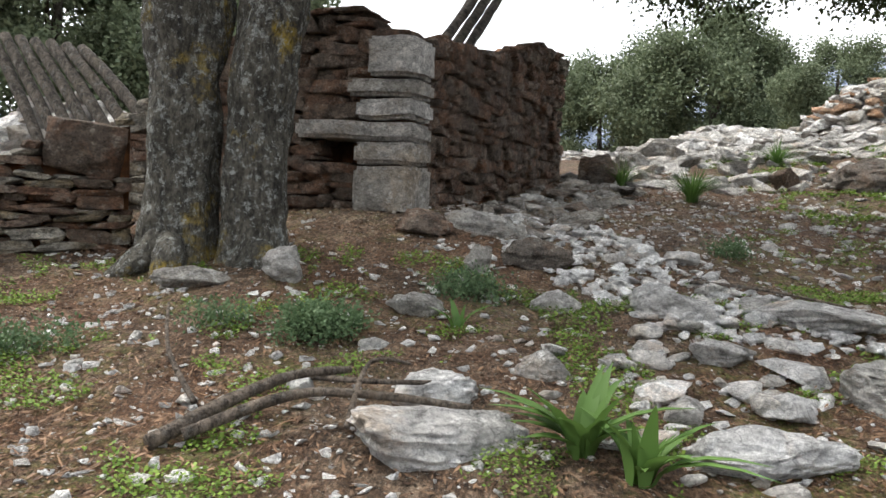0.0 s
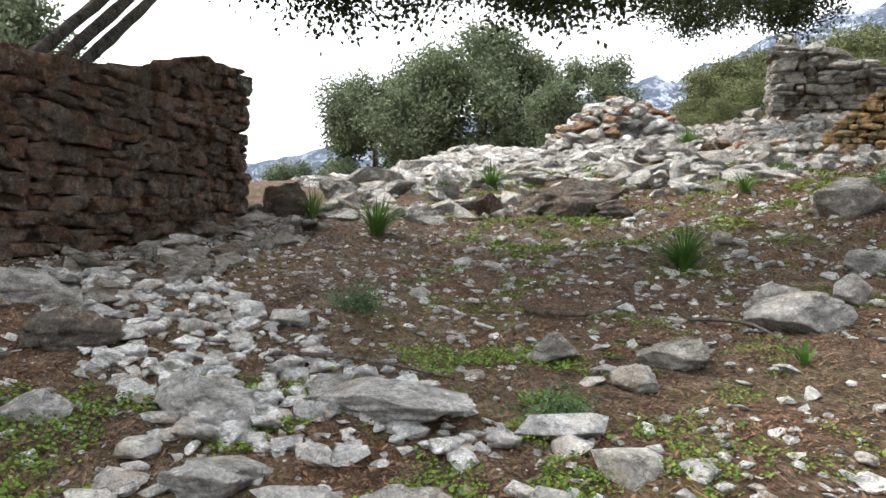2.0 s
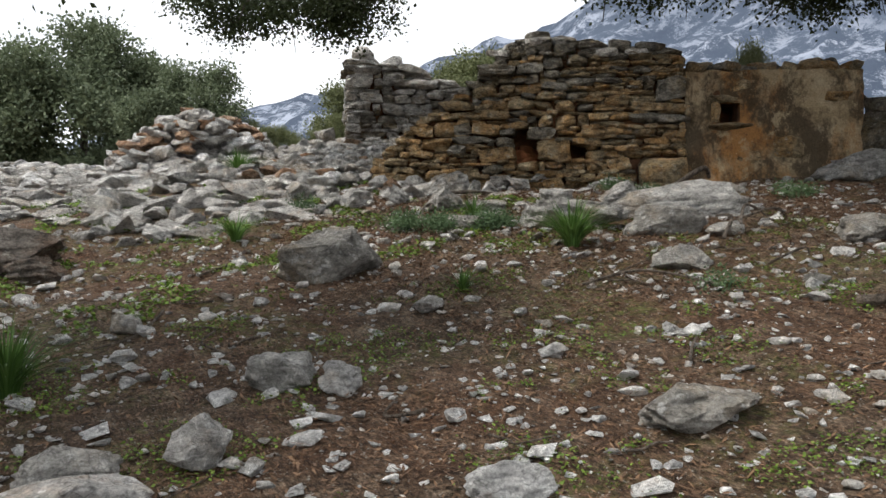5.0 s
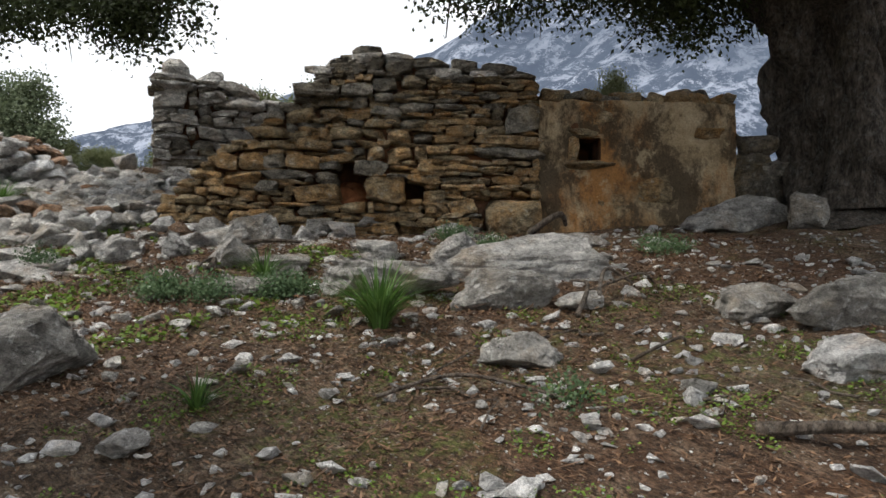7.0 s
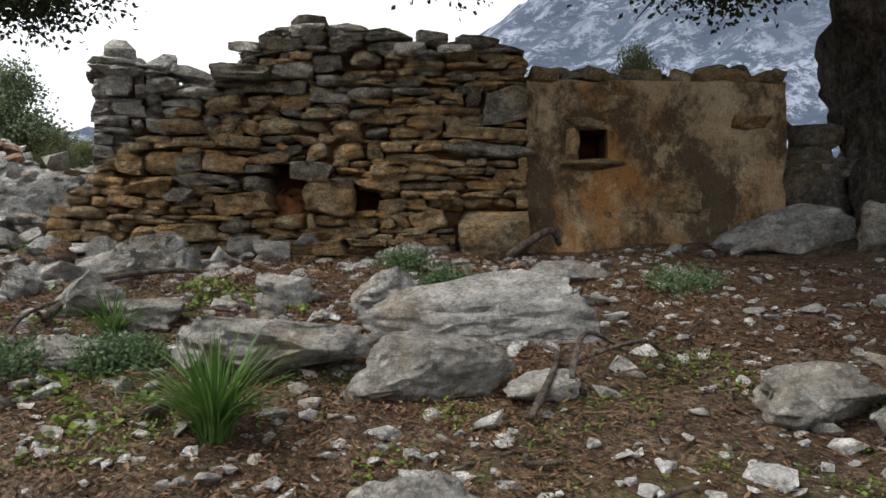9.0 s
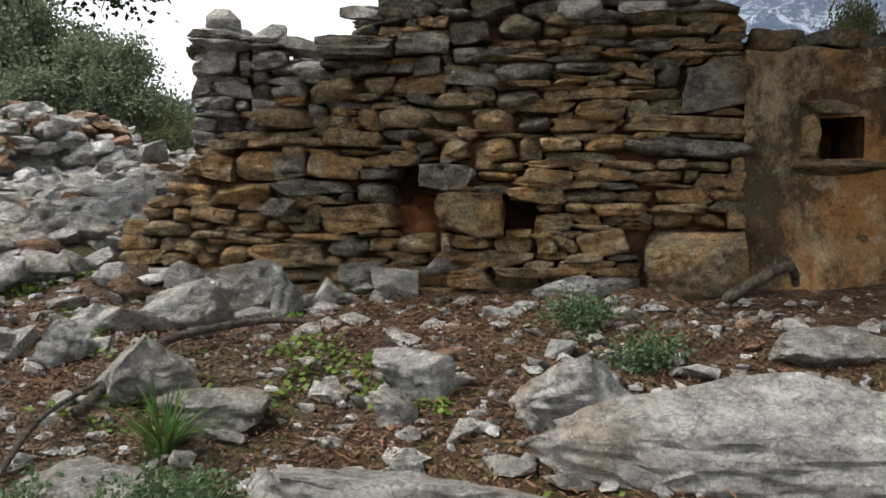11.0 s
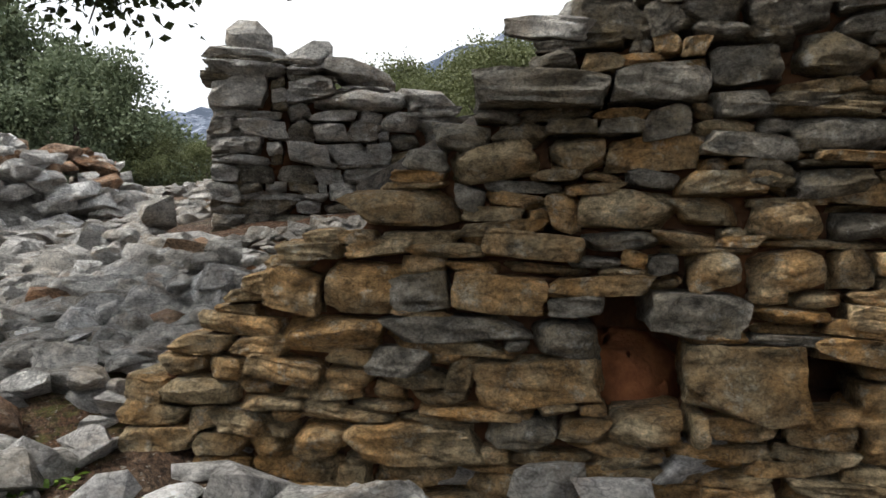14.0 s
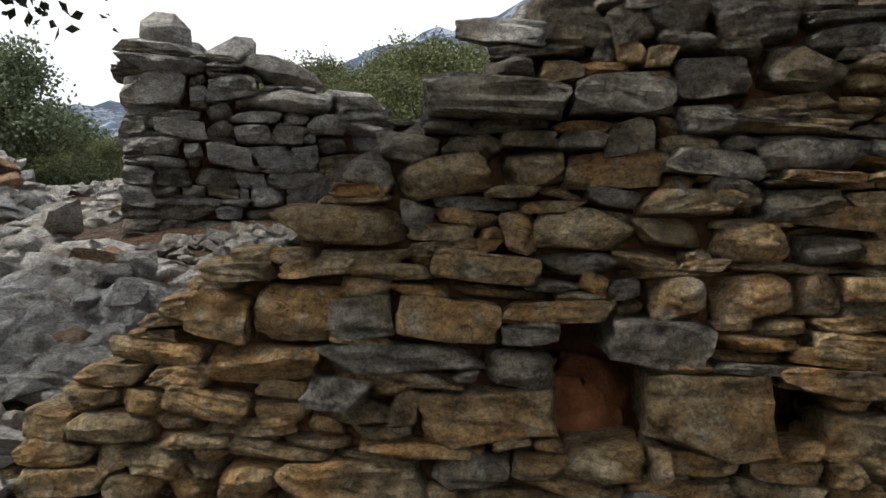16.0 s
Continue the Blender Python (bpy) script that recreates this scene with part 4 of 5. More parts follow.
# ---- wood ----
def tube(pts, radii, seg=10, flute=0.0, lumps=0.0, seed=0, twist=0.0):
    """A bent round limb through points, with an uneven outline."""
    bm = bmesh.new()
    rings, off = [], Vector((seed * 13.7, seed * 3.1, 0))
    n = len(pts)
    for i, (p, rad) in enumerate(zip(pts, radii)):
        d = (pts[min(i + 1, n - 1)] - pts[max(i - 1, 0)]).normalized()
        a = d.cross(Vector((0.31, 0.95, 0.05))).normalized()
        b = d.cross(a)
        ring = []
        for k in range(seg):
            t = 6.28318 * k / seg + twist * i
            f = 1 + flute * (0.6 * math.sin(5 * t + 1.3 * i * 0.2 + seed) + 0.4 * math.sin(3 * t - 0.11 * i))
            dirn = a * math.cos(t) + b * math.sin(t)
            f += lumps * noise.fractal(p * 2.5 + dirn * 1.2 + off, 0.8, 2.0, 3)
            ring.append(bm.verts.new(p + dirn * rad * f))
        rings.append(ring)
    for r1, r2 in zip(rings, rings[1:]):
        for k in range(seg):
            bm.faces.new((r1[k], r1[(k + 1) % seg], r2[(k + 1) % seg], r2[k]))
    bm.faces.new(rings[0][::-1])
    bm.faces.new(rings[-1])
    return bm


def smooth_path(ctrl, n):
    """Points along a soft curve through a few control points (x, y, z, radius)."""
    out, rad = [], []
    c = [ctrl[0]] + list(ctrl) + [ctrl[-1]]
    per = max(2, n // (len(ctrl) - 1))
    for i in range(1, len(c) - 2):
        for k in range(per):
            t = k / per
            v = []
            for j in range(4):
                p0, p1, p2, p3 = c[i - 1][j], c[i][j], c[i + 1][j], c[i + 2][j]
                v.append(0.5 * (2 * p1 + (p2 - p0) * t + (2 * p0 - 5 * p1 + 4 * p2 - p3) * t * t + (3 * p1 - p0 - 3 * p2 + p3) * t ** 3))
            out.append(Vector(v[:3]))
            rad.append(max(v[3], 0.003))
    out.append(Vector(ctrl[-1][:3]))
    rad.append(ctrl[-1][3])
    return out, rad


def limb(name, ctrl, mat, parent, n=14, seg=9, flute=0.0, lumps=0.25, seed=0, label=""):
    pts, rad = smooth_path(ctrl, n)
    return part(name, bm_mesh(name, tube(pts, rad, seg, flute, lumps, seed), mat, True), parent, None, label)


def leaf_cloud(name, blobs, count, size, mat, seed, droop=0.3, keep_above=None):
    """Leaves in uneven sprays inside blobs (x, y, z, rx, ry, rz)."""
    r = random.Random(seed)
    vol = [b[3] * b[4] * b[5] for b in blobs]
    verts, faces = [], []
    made_n = 0
    while made_n < count:
        b = r.choices(blobs, vol)[0]
        v = Vector((r.gauss(0, 1), r.gauss(0, 1), r.gauss(0, 1))).normalized() * (r.random() ** 0.42)
        c = Vector((b[0] + v.x * b[3], b[1] + v.y * b[4], b[2] + v.z * b[5]))
        if noise.noise(c * (1.2 / max(0.35, size * 9)) + Vector((seed, 0, 0))) < -0.05:
            made_n += 0.05
            continue
        tip = Vector((r.gauss(0, 1), r.gauss(0, 1), r.gauss(-droop, 0.8))).normalized()
        for _ in range(9):
            p = c + tip * r.uniform(0, min(size * 5, 0.4)) + Vector((r.gauss(0, 1), r.gauss(0, 1), r.gauss(0, 1))) * size * 1.2
            d = (tip + Vector((r.gauss(0, 1), r.gauss(0, 1), r.gauss(0, 1))) * 0.8).normalized()
            s = d.cross(Vector((r.gauss(0, 1), r.gauss(0, 1), r.gauss(0, 1)))).normalized()
            L, W = size * r.uniform(0.7, 1.3), size * r.uniform(0.25, 0.42)
            k = len(verts)
            up = d.cross(s) * W * 0.35
            verts += [p, p + d * L * 0.5 + s * W + up, p + d * L, p + d * L * 0.5 - s * W + up]
            faces.append((k, k + 1, k + 2, k + 3))
            made_n += 1
    return mesh_of(name, verts, faces, mat)


def twigs(parent, mat, blobs, count, seed, length=0.7):
    r = random.Random(seed)
    for _ in range(count):
        b = r.choice(blobs)
        x, y, z = b[0] + r.uniform(-1, 1) * b[3] * 0.8, b[1] + r.uniform(-1, 1) * b[4] * 0.8, b[2] - b[5] * 0.3
        ctrl = [(x, y, z, 0.012)]
        dx, dy = r.uniform(-0.5, 0.5), r.uniform(-0.5, 0.5)
        for k in range(1, 4):
            ctrl.append((x + dx * k * length / 3, y + dy * k * length / 3, z - length * 0.33 * k * r.uniform(0.5, 1.1), 0.012 - 0.003 * k))
        limb("twig", ctrl, mat, parent, 8, 5, 0, 0.1, r.random())


# old twin-stemmed oak by the hut
oak = tagged(new("oak_tree"), "twin-stemmed oak with lichen-spotted grey bark beside the hut", "tree")
gz0 = on_ground(-1.4, 5.0)
limb("trunk", ((-1.63, 5.15, gz0 - 0.2, 0.34), (-1.62, 5.15, gz0 + 0.12, 0.255), (-1.62, 5.16, gz0 + 0.5, 0.225), (-1.62, 5.18, gz0 + 1.0, 0.225), (-1.63, 5.22, gz0 + 1.6, 0.26), (-1.64, 5.25, gz0 + 2.2, 0.28), (-1.7, 5.3, gz0 + 3.2, 0.26)), BARK, oak, 60, 56, 0.05, 0.2, 1)
limb("trunk", ((-1.13, 5.10, gz0 - 0.2, 0.27), (-1.14, 5.10, gz0 + 0.12, 0.20), (-1.15, 5.11, gz0 + 0.5, 0.185), (-1.15, 5.13, gz0 + 1.0, 0.195), (-1.08, 5.15, gz0 + 1.6, 0.22), (-1.01, 5.2, gz0 + 2.2, 0.235), (-0.9, 5.3, gz0 + 3.2, 0.24)), BARK, oak, 60, 56, 0.05, 0.2, 2, "paler blue-grey lichened stem")
for k, (rx, ry) in enumerate(((-1.95, 4.85), (-1.62, 4.72), (-1.0, 4.82))):
    limb("root", ((-1.62 + 0.5 * (k > 1), 5.05, gz0 + 0.12, 0.13), ((-1.55 + 0.4 * (k > 1) + rx) / 2, (5.05 + ry) / 2 - 0.03, gz0 + 0.03, 0.10), (rx, ry, on_ground(rx, ry) - 0.06, 0.05)), BARK, oak, 12, 14, 0.05, 0.3, k)
limb("branch", ((-0.9, 5.3, gz0 + 3.0, 0.2), (0.4, 5.9, gz0 + 3.7, 0.15), (2.2, 6.8, gz0 + 3.6, 0.09), (4.2, 7.0, gz0 + 3.2, 0.04)), BARK, oak, 18, 12)
limb("branch", ((-1.7, 5.3, gz0 + 3.1, 0.2), (-2.6, 5.0, gz0 + 4.2, 0.13), (-3.6, 5.2, gz0 + 4.8, 0.06)), BARK, oak, 14, 12)
limb("branch", ((-0.9, 5.3, gz0 + 3.1, 0.2), (-0.2, 3.8, gz0 + 4.2, 0.12), (0.8, 2.2, gz0 + 4.6, 0.06)), BARK, oak, 14, 12)
A_LOW = [(2.2, 7.1, 3.66, 1.1, 0.7, 0.45), (3.6, 7.0, 3.72, 1.2, 0.8, 0.45), (4.9, 7.0, 4.0, 0.9, 0.7, 0.42), (1.6, 6.6, 3.85, 0.6, 0.6, 0.36)]
# upper crown out of view, added to shade the hut, trunk and ground
A_SHADE = [(-1.6, 5.6, 5.2, 2.2, 1.6, 0.9), (2.2, 7.4, 4.9, 2.6, 1.5, 0.7), (-0.6, 8.0, 5.6, 2.2, 1.8, 0.7)]
part("crown", leaf_cloud("crown", A_LOW, 34000, 0.05, OAK_LEAF, 3), oak)
part("crown", leaf_cloud("crown", A_SHADE, 34000, 0.075, OAK_LEAF, 4), oak)
twigs(oak, DARKBARK, A_LOW, 10, 5, 0.5)

# great dark tree at the end of the house
big = tagged(new("oak_tree"), "massive dark fluted old oak at the wall end", "tree")
bz = on_ground(13.1, 6.3)
limb("trunk", ((13.17, 6.26, bz - 0.2, 0.92), (13.13, 6.29, bz + 0.2, 0.68), (13.07, 6.33, bz + 0.8, 0.54), (12.98, 6.39, bz + 1.5, 0.53), (12.84, 6.45, bz + 2.2, 0.60), (12.7, 6.5, bz + 2.9, 0.5)), DARKBARK, big, 60, 90, 0.2, 0.3, 5)
limb("trunk_burl", ((12.7, 6.0, bz - 0.1, 0.34), (12.68, 6.02, bz + 0.5, 0.26), (12.72, 6.1, bz + 1.3, 0.22), (12.66, 6.2, bz + 2.2, 0.2)), DARKBARK, big, 30, 30, 0.15, 0.35, 8)
limb("branch", ((12.7, 6.5, bz + 2.1, 0.32), (11.4, 6.9, bz + 2.9, 0.22), (10.3, 8.6, bz + 3.5, 0.13), (8.9, 11.2, bz + 3.2, 0.05)), DARKBARK, big, 18, 14, 0.05)
limb("branch", ((12.9, 6.3, bz + 2.3, 0.36), (13.0, 5.2, bz + 3.6, 0.24), (13.8, 4.4, bz + 4.6, 0.1)), DARKBARK, big, 14, 14, 0.05)
limb("branch", ((12.7, 6.4, bz + 2.6, 0.3), (10.8, 5.2, bz + 3.7, 0.18), (9.0, 4.6, bz + 4.1, 0.07)), DARKBARK, big, 14, 14, 0.05)
limb("branch", ((12.6, 6.5, bz + 1.95, 0.16), (11.2, 7.2, bz + 2.2, 0.09), (10.6, 8.4, bz + 2.15, 0.03)), DARKBARK, big, 14, 10, 0.05)
C_LOW = [(11.3, 7.4, 4.85, 0.8, 0.8, 0.45), (10.6, 8.4, 4.85, 0.7, 0.7, 0.4), (12.2, 7.2, 4.9, 0.6, 0.7, 0.55), (13.3, 6.2, 5.2, 0.9, 0.9, 0.7), (12.9, 7.8, 5.2, 0.9, 0.9, 0.6)]
B_LOW = [(8.5, 11.0, 4.72, 0.7, 0.7, 0.42), (7.5, 11.8, 4.85, 0.7, 0.8, 0.45), (8.3, 9.9, 4.95, 0.5, 0.6, 0.3), (9.3, 11.9, 5.6, 0.6, 0.6, 0.35)]
# leaf masses above the view, added to shade the house and slope
C_SHADE = [(11.0, 6.2, 6.8, 2.6, 2.4, 1.0), (8.6, 5.2, 6.8, 1.8, 2.0, 0.8), (9.4, 9.0, 6.9, 1.6, 1.8, 0.7), (12.2, 8.6, 6.6, 2.4, 2.2, 0.9), (11.2, 7.6, 7.4, 2.8, 2.6, 0.9)]
# further unseen leaves, added to block light from the wall's right part
D_SHADE = [(9.8, 6.6, 6.1, 1.6, 1.4, 0.7), (11.2, 5.4, 5.9, 1.8, 1.6, 0.7), (11.0, 8.2, 6.1, 1.3, 1.1, 0.5), (10.2, 7.8, 6.6, 1.4, 1.2, 0.5), (8.7, 5.0, 5.9, 1.7, 1.4, 0.6)]
part("crown", leaf_cloud("crown", D_SHADE, 70000, 0.11, OAK_LEAF, 10), big)
part("crown", leaf_cloud("crown", C_LOW, 30000, 0.05, OAK_LEAF, 6), big)
part("crown", leaf_cloud("crown", B_LOW, 22000, 0.05, OAK_LEAF, 7), big)
part("crown", leaf_cloud("crown", C_SHADE, 66000, 0.11, OAK_LEAF, 8), big)
twigs(big, DARKBARK, C_LOW[:3] + B_LOW, 22, 9, 0.55)


# ---- trees behind ----
def far_tree(name, height, width, leaves, size, mat, seed, label):
    r = random.Random(seed)
    ob = tagged(new(name), label, "tree", "trees behind the ruins")
    limb("trunk", ((0, 0, -0.5, 0.2 * height / 6), (0.1, 0, height * 0.3, 0.14 * height / 6), (0.2, 0.1, height * 0.7, 0.05)), DARKBARK, ob, 8, 8)
    blobs = []
    for _ in range(34):
        a, z = r.uniform(0, 6.283), r.uniform(0.12, 0.9)
        q = 0.78 * math.sqrt(max(0.05, 1 - ((z - 0.42) / 0.52) ** 2)) * r.uniform(0.45, 1.0)
        k = r.uniform(0.13, 0.24)
        blobs.append((q * width * math.cos(a), q * width * math.sin(a), height * z, width * k, width * k, height * k * 0.6))
    part("crown", leaf_cloud("crown", blobs, leaves, size, mat, seed, -0.2), ob)
    for k in range(4):
        b = blobs[k]
        limb("branch", ((0.05, 0, height * 0.3, 0.08), (b[0] * 0.6, b[1] * 0.6, b[2] * 0.8, 0.05), (b[0], b[1], b[2], 0.02)), DARKBARK, ob, 8, 6)
    return ob


T1 = far_tree("oak_tree", 6.9, 4.4, 60000, 0.14, HAZY_LEAF, 41, "broad green holm oak beyond the stone bank")
T2 = far_tree("oak_tree", 5.4, 3.4, 36000, 0.13, HAZY_LEAF, 42, "rounded green holm oak beyond the stone bank")
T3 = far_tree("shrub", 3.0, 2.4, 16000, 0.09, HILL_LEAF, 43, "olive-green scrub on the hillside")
T1.matrix_basis = pose(9.1, 29.5, ground_z(9.1, 29.5) - 0.9)
T2.matrix_basis = pose(11.8, 31.5, ground_z(11.8, 31.5) - 0.7)
T3.matrix_basis = pose(22, 34, ground_z(22, 34) - 0.3)
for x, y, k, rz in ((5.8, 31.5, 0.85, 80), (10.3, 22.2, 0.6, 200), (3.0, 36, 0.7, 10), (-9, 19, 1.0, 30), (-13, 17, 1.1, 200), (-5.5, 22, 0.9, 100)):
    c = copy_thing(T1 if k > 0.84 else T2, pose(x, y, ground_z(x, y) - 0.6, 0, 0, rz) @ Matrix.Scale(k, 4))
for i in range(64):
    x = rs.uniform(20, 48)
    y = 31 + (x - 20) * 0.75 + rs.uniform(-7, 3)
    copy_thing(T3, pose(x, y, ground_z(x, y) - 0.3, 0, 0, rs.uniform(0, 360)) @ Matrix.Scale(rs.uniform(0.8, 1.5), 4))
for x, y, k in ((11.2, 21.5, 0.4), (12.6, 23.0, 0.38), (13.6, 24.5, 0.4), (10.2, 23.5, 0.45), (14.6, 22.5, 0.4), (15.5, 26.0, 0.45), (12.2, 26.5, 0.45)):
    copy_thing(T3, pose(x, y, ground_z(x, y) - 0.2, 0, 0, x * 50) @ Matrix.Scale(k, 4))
copy_thing(T3, pose(13.9, 9.4, ground_z(13.9, 9.4) - 0.1, 0, 0, 40) @ Matrix.Diagonal((0.2, 0.2, 0.42, 1)))


# ---- poles and dead wood ----
def pole(name, ctrl, label, mat=DEADWOOD, n=10, seg=9, category="pole", group=""):
    pts, rad = smooth_path(ctrl, n)
    ob = new(name, bm_mesh(name, tube(pts, rad, seg, 0.02, 0.2, ctrl[0][0]), mat, True))
    return tagged(ob, label, category, group)


for i in range(7):
    a, b = hut_front.at(-4.75 + i * 0.2, 2.85 - 0.03 * i, 0.45), hut_front.at(-3.5 + i * 0.17, 1.42 + 0.09 * i, 0.15)
    mid = (a + b) / 2
    pole("roof_pole", ((*a, 0.05), (mid.x, mid.y, mid.z + 0.03, 0.055), (*b, 0.05)), "fallen dark roof pole leaning on the hut wall", DARKBARK, group="fallen roof poles")
for i in range(3):
    a, b = hut_side.at(1.2 + 0.25 * i, 2.72, 0.3), hut_side.at(2.75 + 0.25 * i, 3.75, 0.45)
    pole("roof_pole", ((*a, 0.045), (*((a + b) / 2), 0.05), (*b, 0.045)), "dark roof pole jutting over the hut wall", DARKBARK, group="jutting roof poles")
a, b = house.at(0.0, 3.42, 0.45), house.at(0.5, 3.78, 0.6)
pole("dead_log", ((*a, 0.10), (*((a + b) / 2), 0.09), (*b, 0.06)), "split dark log lying behind the wall", DARKBARK, 12, 14, "log")


def branch_on_ground(pts, rad, label="dry bare branch lying on the ground", lift=0.03):
    ctrl = [(x, y, on_ground(x, y) + lift + dz, rad * (1 - 0.6 * i / len(pts))) for i, (x, y, dz) in enumerate(pts)]
    return pole("dead_branch", ctrl, label, DEADWOOD, 16, 8, "branch", "dead branches")


for pts, rad in (
    (((-0.95, 2.75, 0), (-0.75, 3.0, 0.05), (-0.55, 3.2, 0.08), (-0.35, 3.42, 0.04)), 0.03), (((-0.85, 2.8, 0.02), (-0.5, 2.95, 0.1), (-0.2, 3.05, 0.05), (0.15, 3.1, 0.02)), 0.024),
    (((-0.5, 3.35, 0.02), (-0.2, 3.2, 0.07), (0.1, 3.35, 0.02)), 0.014), (((-0.9, 3.1, 0), (-1.1, 3.4, 0.1), (-1.2, 3.7, 0.18)), 0.012), (((-0.3, 2.9, 0), (-0.25, 3.15, 0.15), (-0.1, 3.35, 0.1)), 0.012),
    (((3.0, 5.7, 0), (3.3, 5.5, 0.02), (3.6, 5.6, 0.05)), 0.016), (((7.95, 8.35, 0), (8.3, 8.75, 0.04), (8.75, 8.85, 0.03), (9.0, 8.75, 0.0)), 0.022), (((7.7, 8.1, 0), (7.85, 8.3, 0.06), (8.15, 8.6, 0.02)), 0.012),
    (((9.15, 6.1, 0), (9.35, 6.2, 0.14), (9.55, 6.15, 0.03)), 0.013), (((8.9, 6.05, 0), (9.25, 6.25, 0.07), (9.4, 6.5, 0.02)), 0.014), (((9.2, 6.3, 0), (9.45, 6.05, 0.12), (9.7, 6.1, 0.0)), 0.01),
    (((8.3, 4.75, 0), (8.45, 4.5, 0.05), (8.65, 4.35, 0.03)), 0.03), (((8.6, 5.5, 0), (8.75, 5.35, 0.1), (8.9, 5.4, 0)), 0.01), (((7.5, 6.0, 0), (7.8, 5.8, 0.05), (8.0, 5.4, 0)), 0.01),
    (((10.6, 7.9, 0), (10.75, 7.7, 0.15), (10.9, 7.75, 0.06)), 0.03), (((1.5, 5.0, 0), (1.9, 4.9, 0.02), (2.3, 4.6, 0)), 0.012), (((3.9, 5.4, 0), (4.1, 5.1, 0.03), (4.1, 4.7, 0)), 0.012),
):
    branch_on_ground(pts, rad)


rt = random.Random(63)
for _ in range(34):
    x, y = rt.uniform(2.2, 10.6), rt.uniform(3.6, 8.0)
    if not before_house(x, y):
        continue
    a, L = rt.uniform(0, 6.283), rt.uniform(0.15, 0.5)
    branch_on_ground([(x + L * k / 3 * math.cos(a + 0.4 * k * rt.uniform(-1, 1)), y + L * k / 3 * math.sin(a), rt.uniform(0, 0.03)) for k in range(4)], rt.uniform(0.004, 0.011), "thin dry twig lying on the litter", 0.008)


# ---- plants ----
def tuft(x, y, height, count, label, mat=GRASS, width=0.005, lean=1.15, seed=1, name="grass_tuft"):
    r = random.Random(seed + int(x * 100))
    verts, faces = [], []
    for _ in range(count):
        a = r.uniform(0, 6.283)
        d = Vector((math.cos(a), math.sin(a), 0))
        s = Vector((-d.y, d.x, 0))
        L, ln, w = height * r.uniform(0.55, 1.15), r.uniform(0.1, 1) * lean, width * r.uniform(0.6, 1.2)
        b = d * r.uniform(0, 0.05) * height * 3
        k = len(verts)
        for j in range(6):
            t = j / 5
            p = b + d * L * ln * t ** 1.6 + Vector((0, 0, L * (t - 0.45 * ln * t * t)))
            ww = w * (1 - t) ** 0.7 * (0.6 + 0.9 * min(1, t * 3))
            verts += [p - s * ww + Vector((0, 0, ww * 0.4)), p, p + s * ww + Vector((0, 0, ww * 0.4))]
        for j in range(5):
            q = k + j * 3
            faces += [(q, q + 1, q + 4, q + 3), (q + 1, q + 2, q + 5, q + 4)]
    if name == "rosette_plant":
        ob = new(name)
        for i in range(count):
            part("leaf", mesh_of("leaf", verts[i * 18:i * 18 + 18], [tuple(v - i * 18 for v in f) for f in faces[i * 10:i * 10 + 10]], mat, True), ob)
        ob.location = (x, y, on_ground(x, y) - 0.01)
        return tagged(ob, label, "plant")
    ob = new(name, mesh_of(name, verts, faces, mat, True))
    ob.location = (x, y, on_ground(x, y) - 0.01)
    return tagged(ob, label, "plant", "grass tufts")


for x, y, h, n in ((4.45, 6.45, 0.42, 110), (8.05, 6.68, 0.42, 120), (2.5, 8.4, 0.45, 100), (2.0, 9.4, 0.4, 60), (4.2, 10.6, 0.4, 80), (6.3, 8.6, 0.3, 50), (8.15, 8.0, 0.28, 40), (7.7, 12.3, 0.4, 90), (6.9, 6.4, 0.2, 30)):
    tuft(x, y, h * 0.95, n * 2, "dense tuft of long green blades on the slope")
for x, y, h, n in ((4.05, 4.55, 0.15, 9), (0.1, 4.05, 0.2, 8), (1.9, 3.2, 0.15, 14)):
    tuft(x, y, h, n, "small sprig of broad green leaves", width=0.016, lean=0.9)
tuft(0.52, 2.78, 0.34, 26, "broad-leaved green rosette plant among pale slabs", width=0.032, lean=1.35, name="rosette_plant")
tuft(0.68, 2.62, 0.30, 20, "broad-leaved green rosette plant among pale slabs", width=0.03, lean=1.35, name="rosette_plant")


def carpet(name, count, box, size, mat, label, category, seed, gate, flat=0.35, slim=0.45, lift=0.02):
    """Countless small leaves or needles on the ground, as one mesh."""
    r = random.Random(seed)
    verts, faces, tries = [], [], 0
    while len(faces) < count and tries < count * 12:
        tries += 1
        x, y = r.uniform(box[0], box[1]), r.uniform(box[2], box[3])
        if not gate(x, y):
            continue
        a = r.uniform(0, 6.283)
        d = Vector((math.cos(a), math.sin(a), r.gauss(0, flat))).normalized()
        s = d.cross(Vector((r.gauss(0, flat), r.gauss(0, flat), 1))).normalized()
        L = size * r.uniform(0.5, 1.4)
        p = Vector((x, y, on_ground(x, y) + r.uniform(0.002, lift)))
        k = len(verts)
        verts += [p, p + d * L * 0.5 + s * L * slim * 0.5, p + d * L, p + d * L * 0.5 - s * L * slim * 0.5]
        faces.append((k, k + 1, k + 2, k + 3))
    return tagged(new(name, mesh_of(name, verts, faces, mat)), label, category, kind="stuff")


def moss_gate(x, y):
    return outside_hut(x, y) and before_house(x, y) and noise.fractal(Vector((x * 2.1, y * 2.1, 20)), 0.7, 2.2, 5) > 0.22


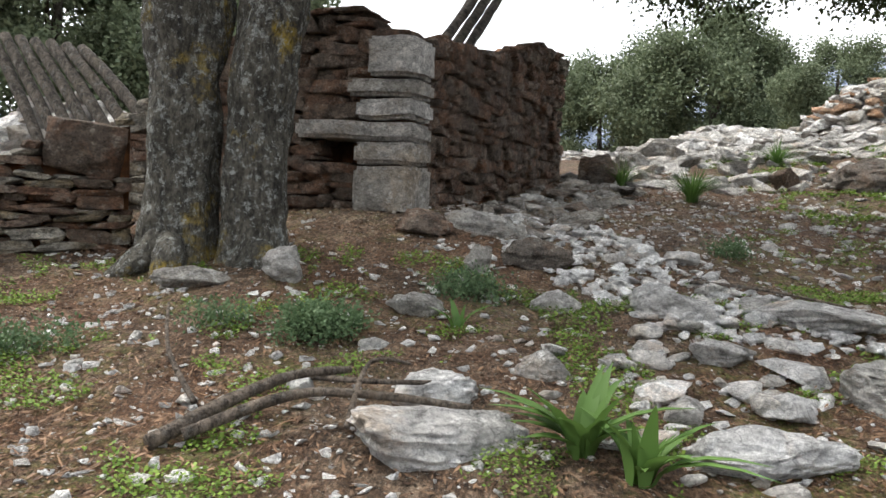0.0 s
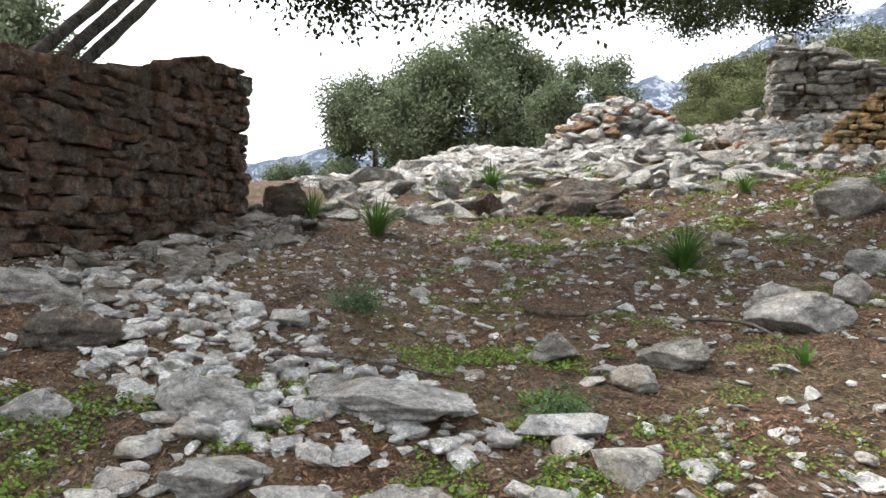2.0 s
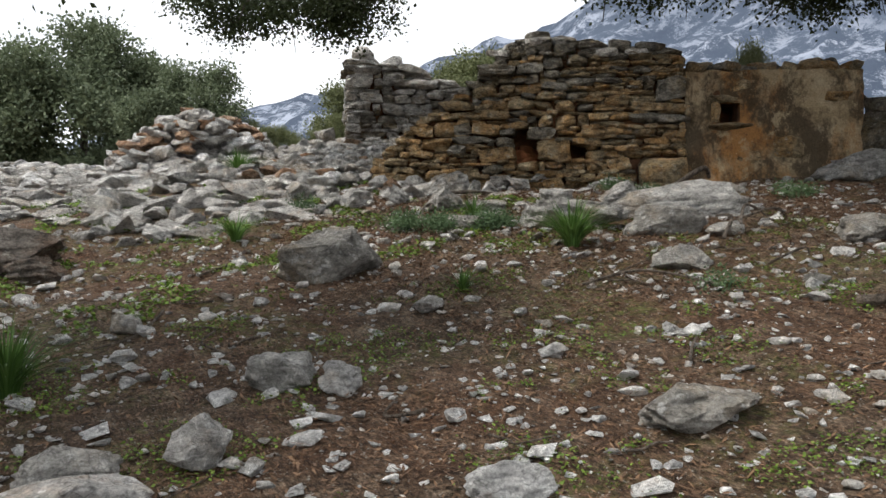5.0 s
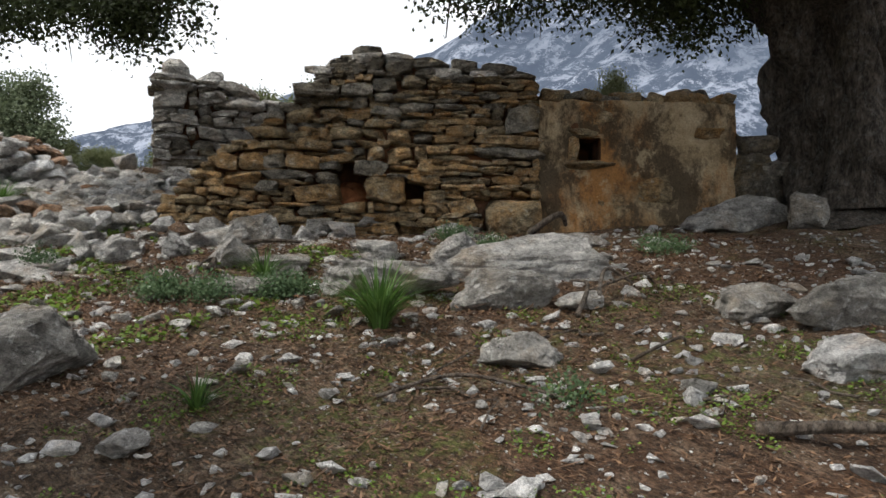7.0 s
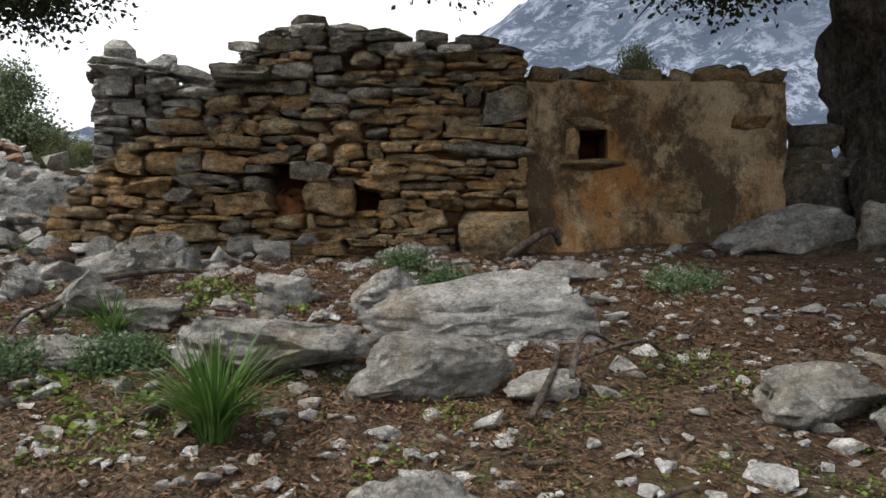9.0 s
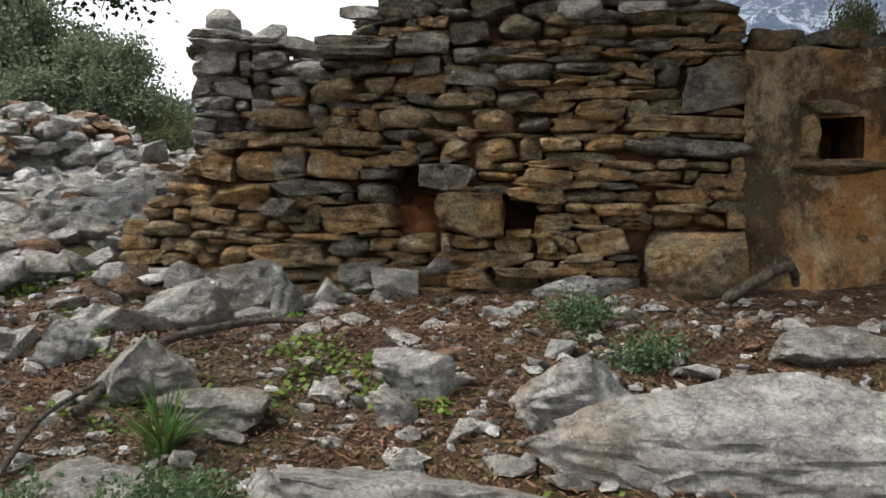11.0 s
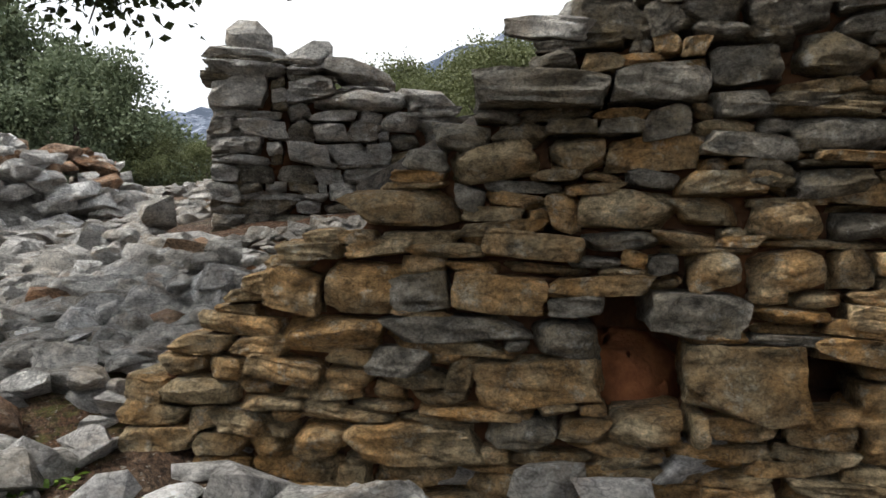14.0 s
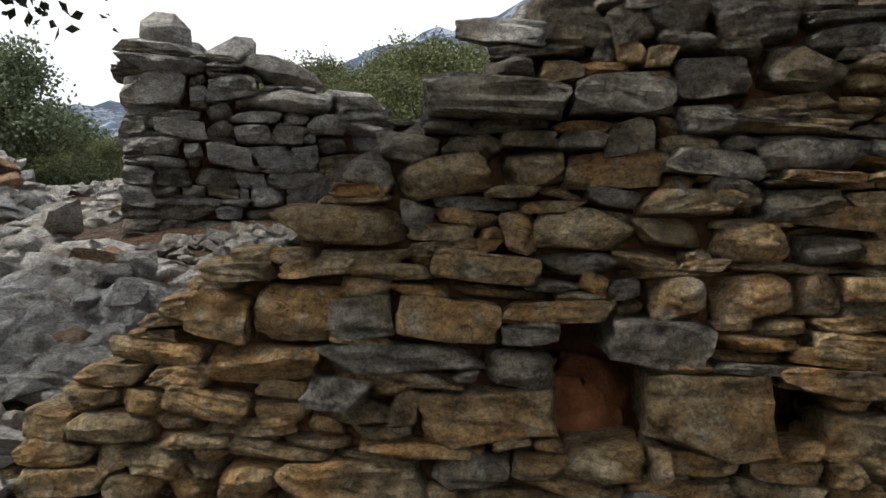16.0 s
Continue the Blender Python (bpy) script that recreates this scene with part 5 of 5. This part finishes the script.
carpet("weed_carpet", 30000, (-2.6, 3.0, 2.2, 5.2), 0.016, CLOVER, "low bright green weeds on the soil", "weeds", 51, moss_gate, 0.5, 0.8, 0.03)
carpet("weed_carpet", 26000, (2.4, 10.0, 2.8, 7.0), 0.015, CLOVER, "low bright green weeds on the soil", "weeds", 52, moss_gate, 0.5, 0.8, 0.025)
carpet("weed_carpet", 16000, (3.0, 9.0, 7.0, 14.0), 0.03, CLOVER, "low bright green weeds on the soil", "weeds", 53, moss_gate, 0.5, 0.8, 0.03)
def bare(x, y):
    return outside_hut(x, y) and before_house(x, y) and noise.noise(Vector((x * 2.2, y * 2.2, 31))) > -0.35


carpet("leaf_litter", 100000, (-2.6, 11.5, 2.0, 9.9), 0.034, LITTER, "dry brown leaves and needles on the soil", "litter", 54, bare, 0.35, 0.26, 0.015)
carpet("leaf_litter", 40000, (6.5, 10.6, 5.6, 9.8), 0.028, LITTER, "dry brown leaves and needles on the soil", "litter", 55, before_house, 0.4, 0.28, 0.02)
carpet("dry_twigs", 9000, (-2.6, 11.5, 2.0, 9.8), 0.13, LITTER, "thin dry twigs strewn on the soil", "twigs", 56, bare, 0.12, 0.045, 0.03)


def herb_patch(x, y, rx, ry, n, seed, h=0.035):
    r = random.Random(seed)
    blobs = [(x + r.uniform(-1, 1) * rx * 0.6, y + r.uniform(-1, 1) * ry * 0.6, on_ground(x, y) + 0.025, rx * 0.6, ry * 0.6, h) for _ in range(7)]
    ob = new("herb_patch", leaf_cloud("herb_patch", blobs, n, 0.022, HERB, seed, -0.6))
    return tagged(ob, "feathery grey-green herb growing on the ground", "herb", kind="stuff")


for i, (x, y, rx, ry, n) in enumerate(((-0.75, 4.05, 0.42, 0.25, 5000), (-1.9, 3.6, 0.35, 0.2, 2500), (0.15, 4.5, 0.2, 0.2, 1800), (7.9, 7.75, 0.4, 0.22, 3500), (7.5, 8.0, 0.25, 0.18, 1800), (8.05, 5.4, 0.16, 0.12, 350), (9.75, 7.7, 0.2, 0.15, 1200), (10.0, 8.0, 0.2, 0.14, 1200), (2.1, 5.9, 0.2, 0.15, 900), (2.6, 4.1, 0.15, 0.15, 700), (7.2, 9.2, 0.25, 0.2, 1200), (8.0, 7.6, 0.3, 0.2, 1200), (10.6, 6.6, 0.22, 0.16, 1000))):
    herb_patch(x, y, rx, ry, n, 70 + i)
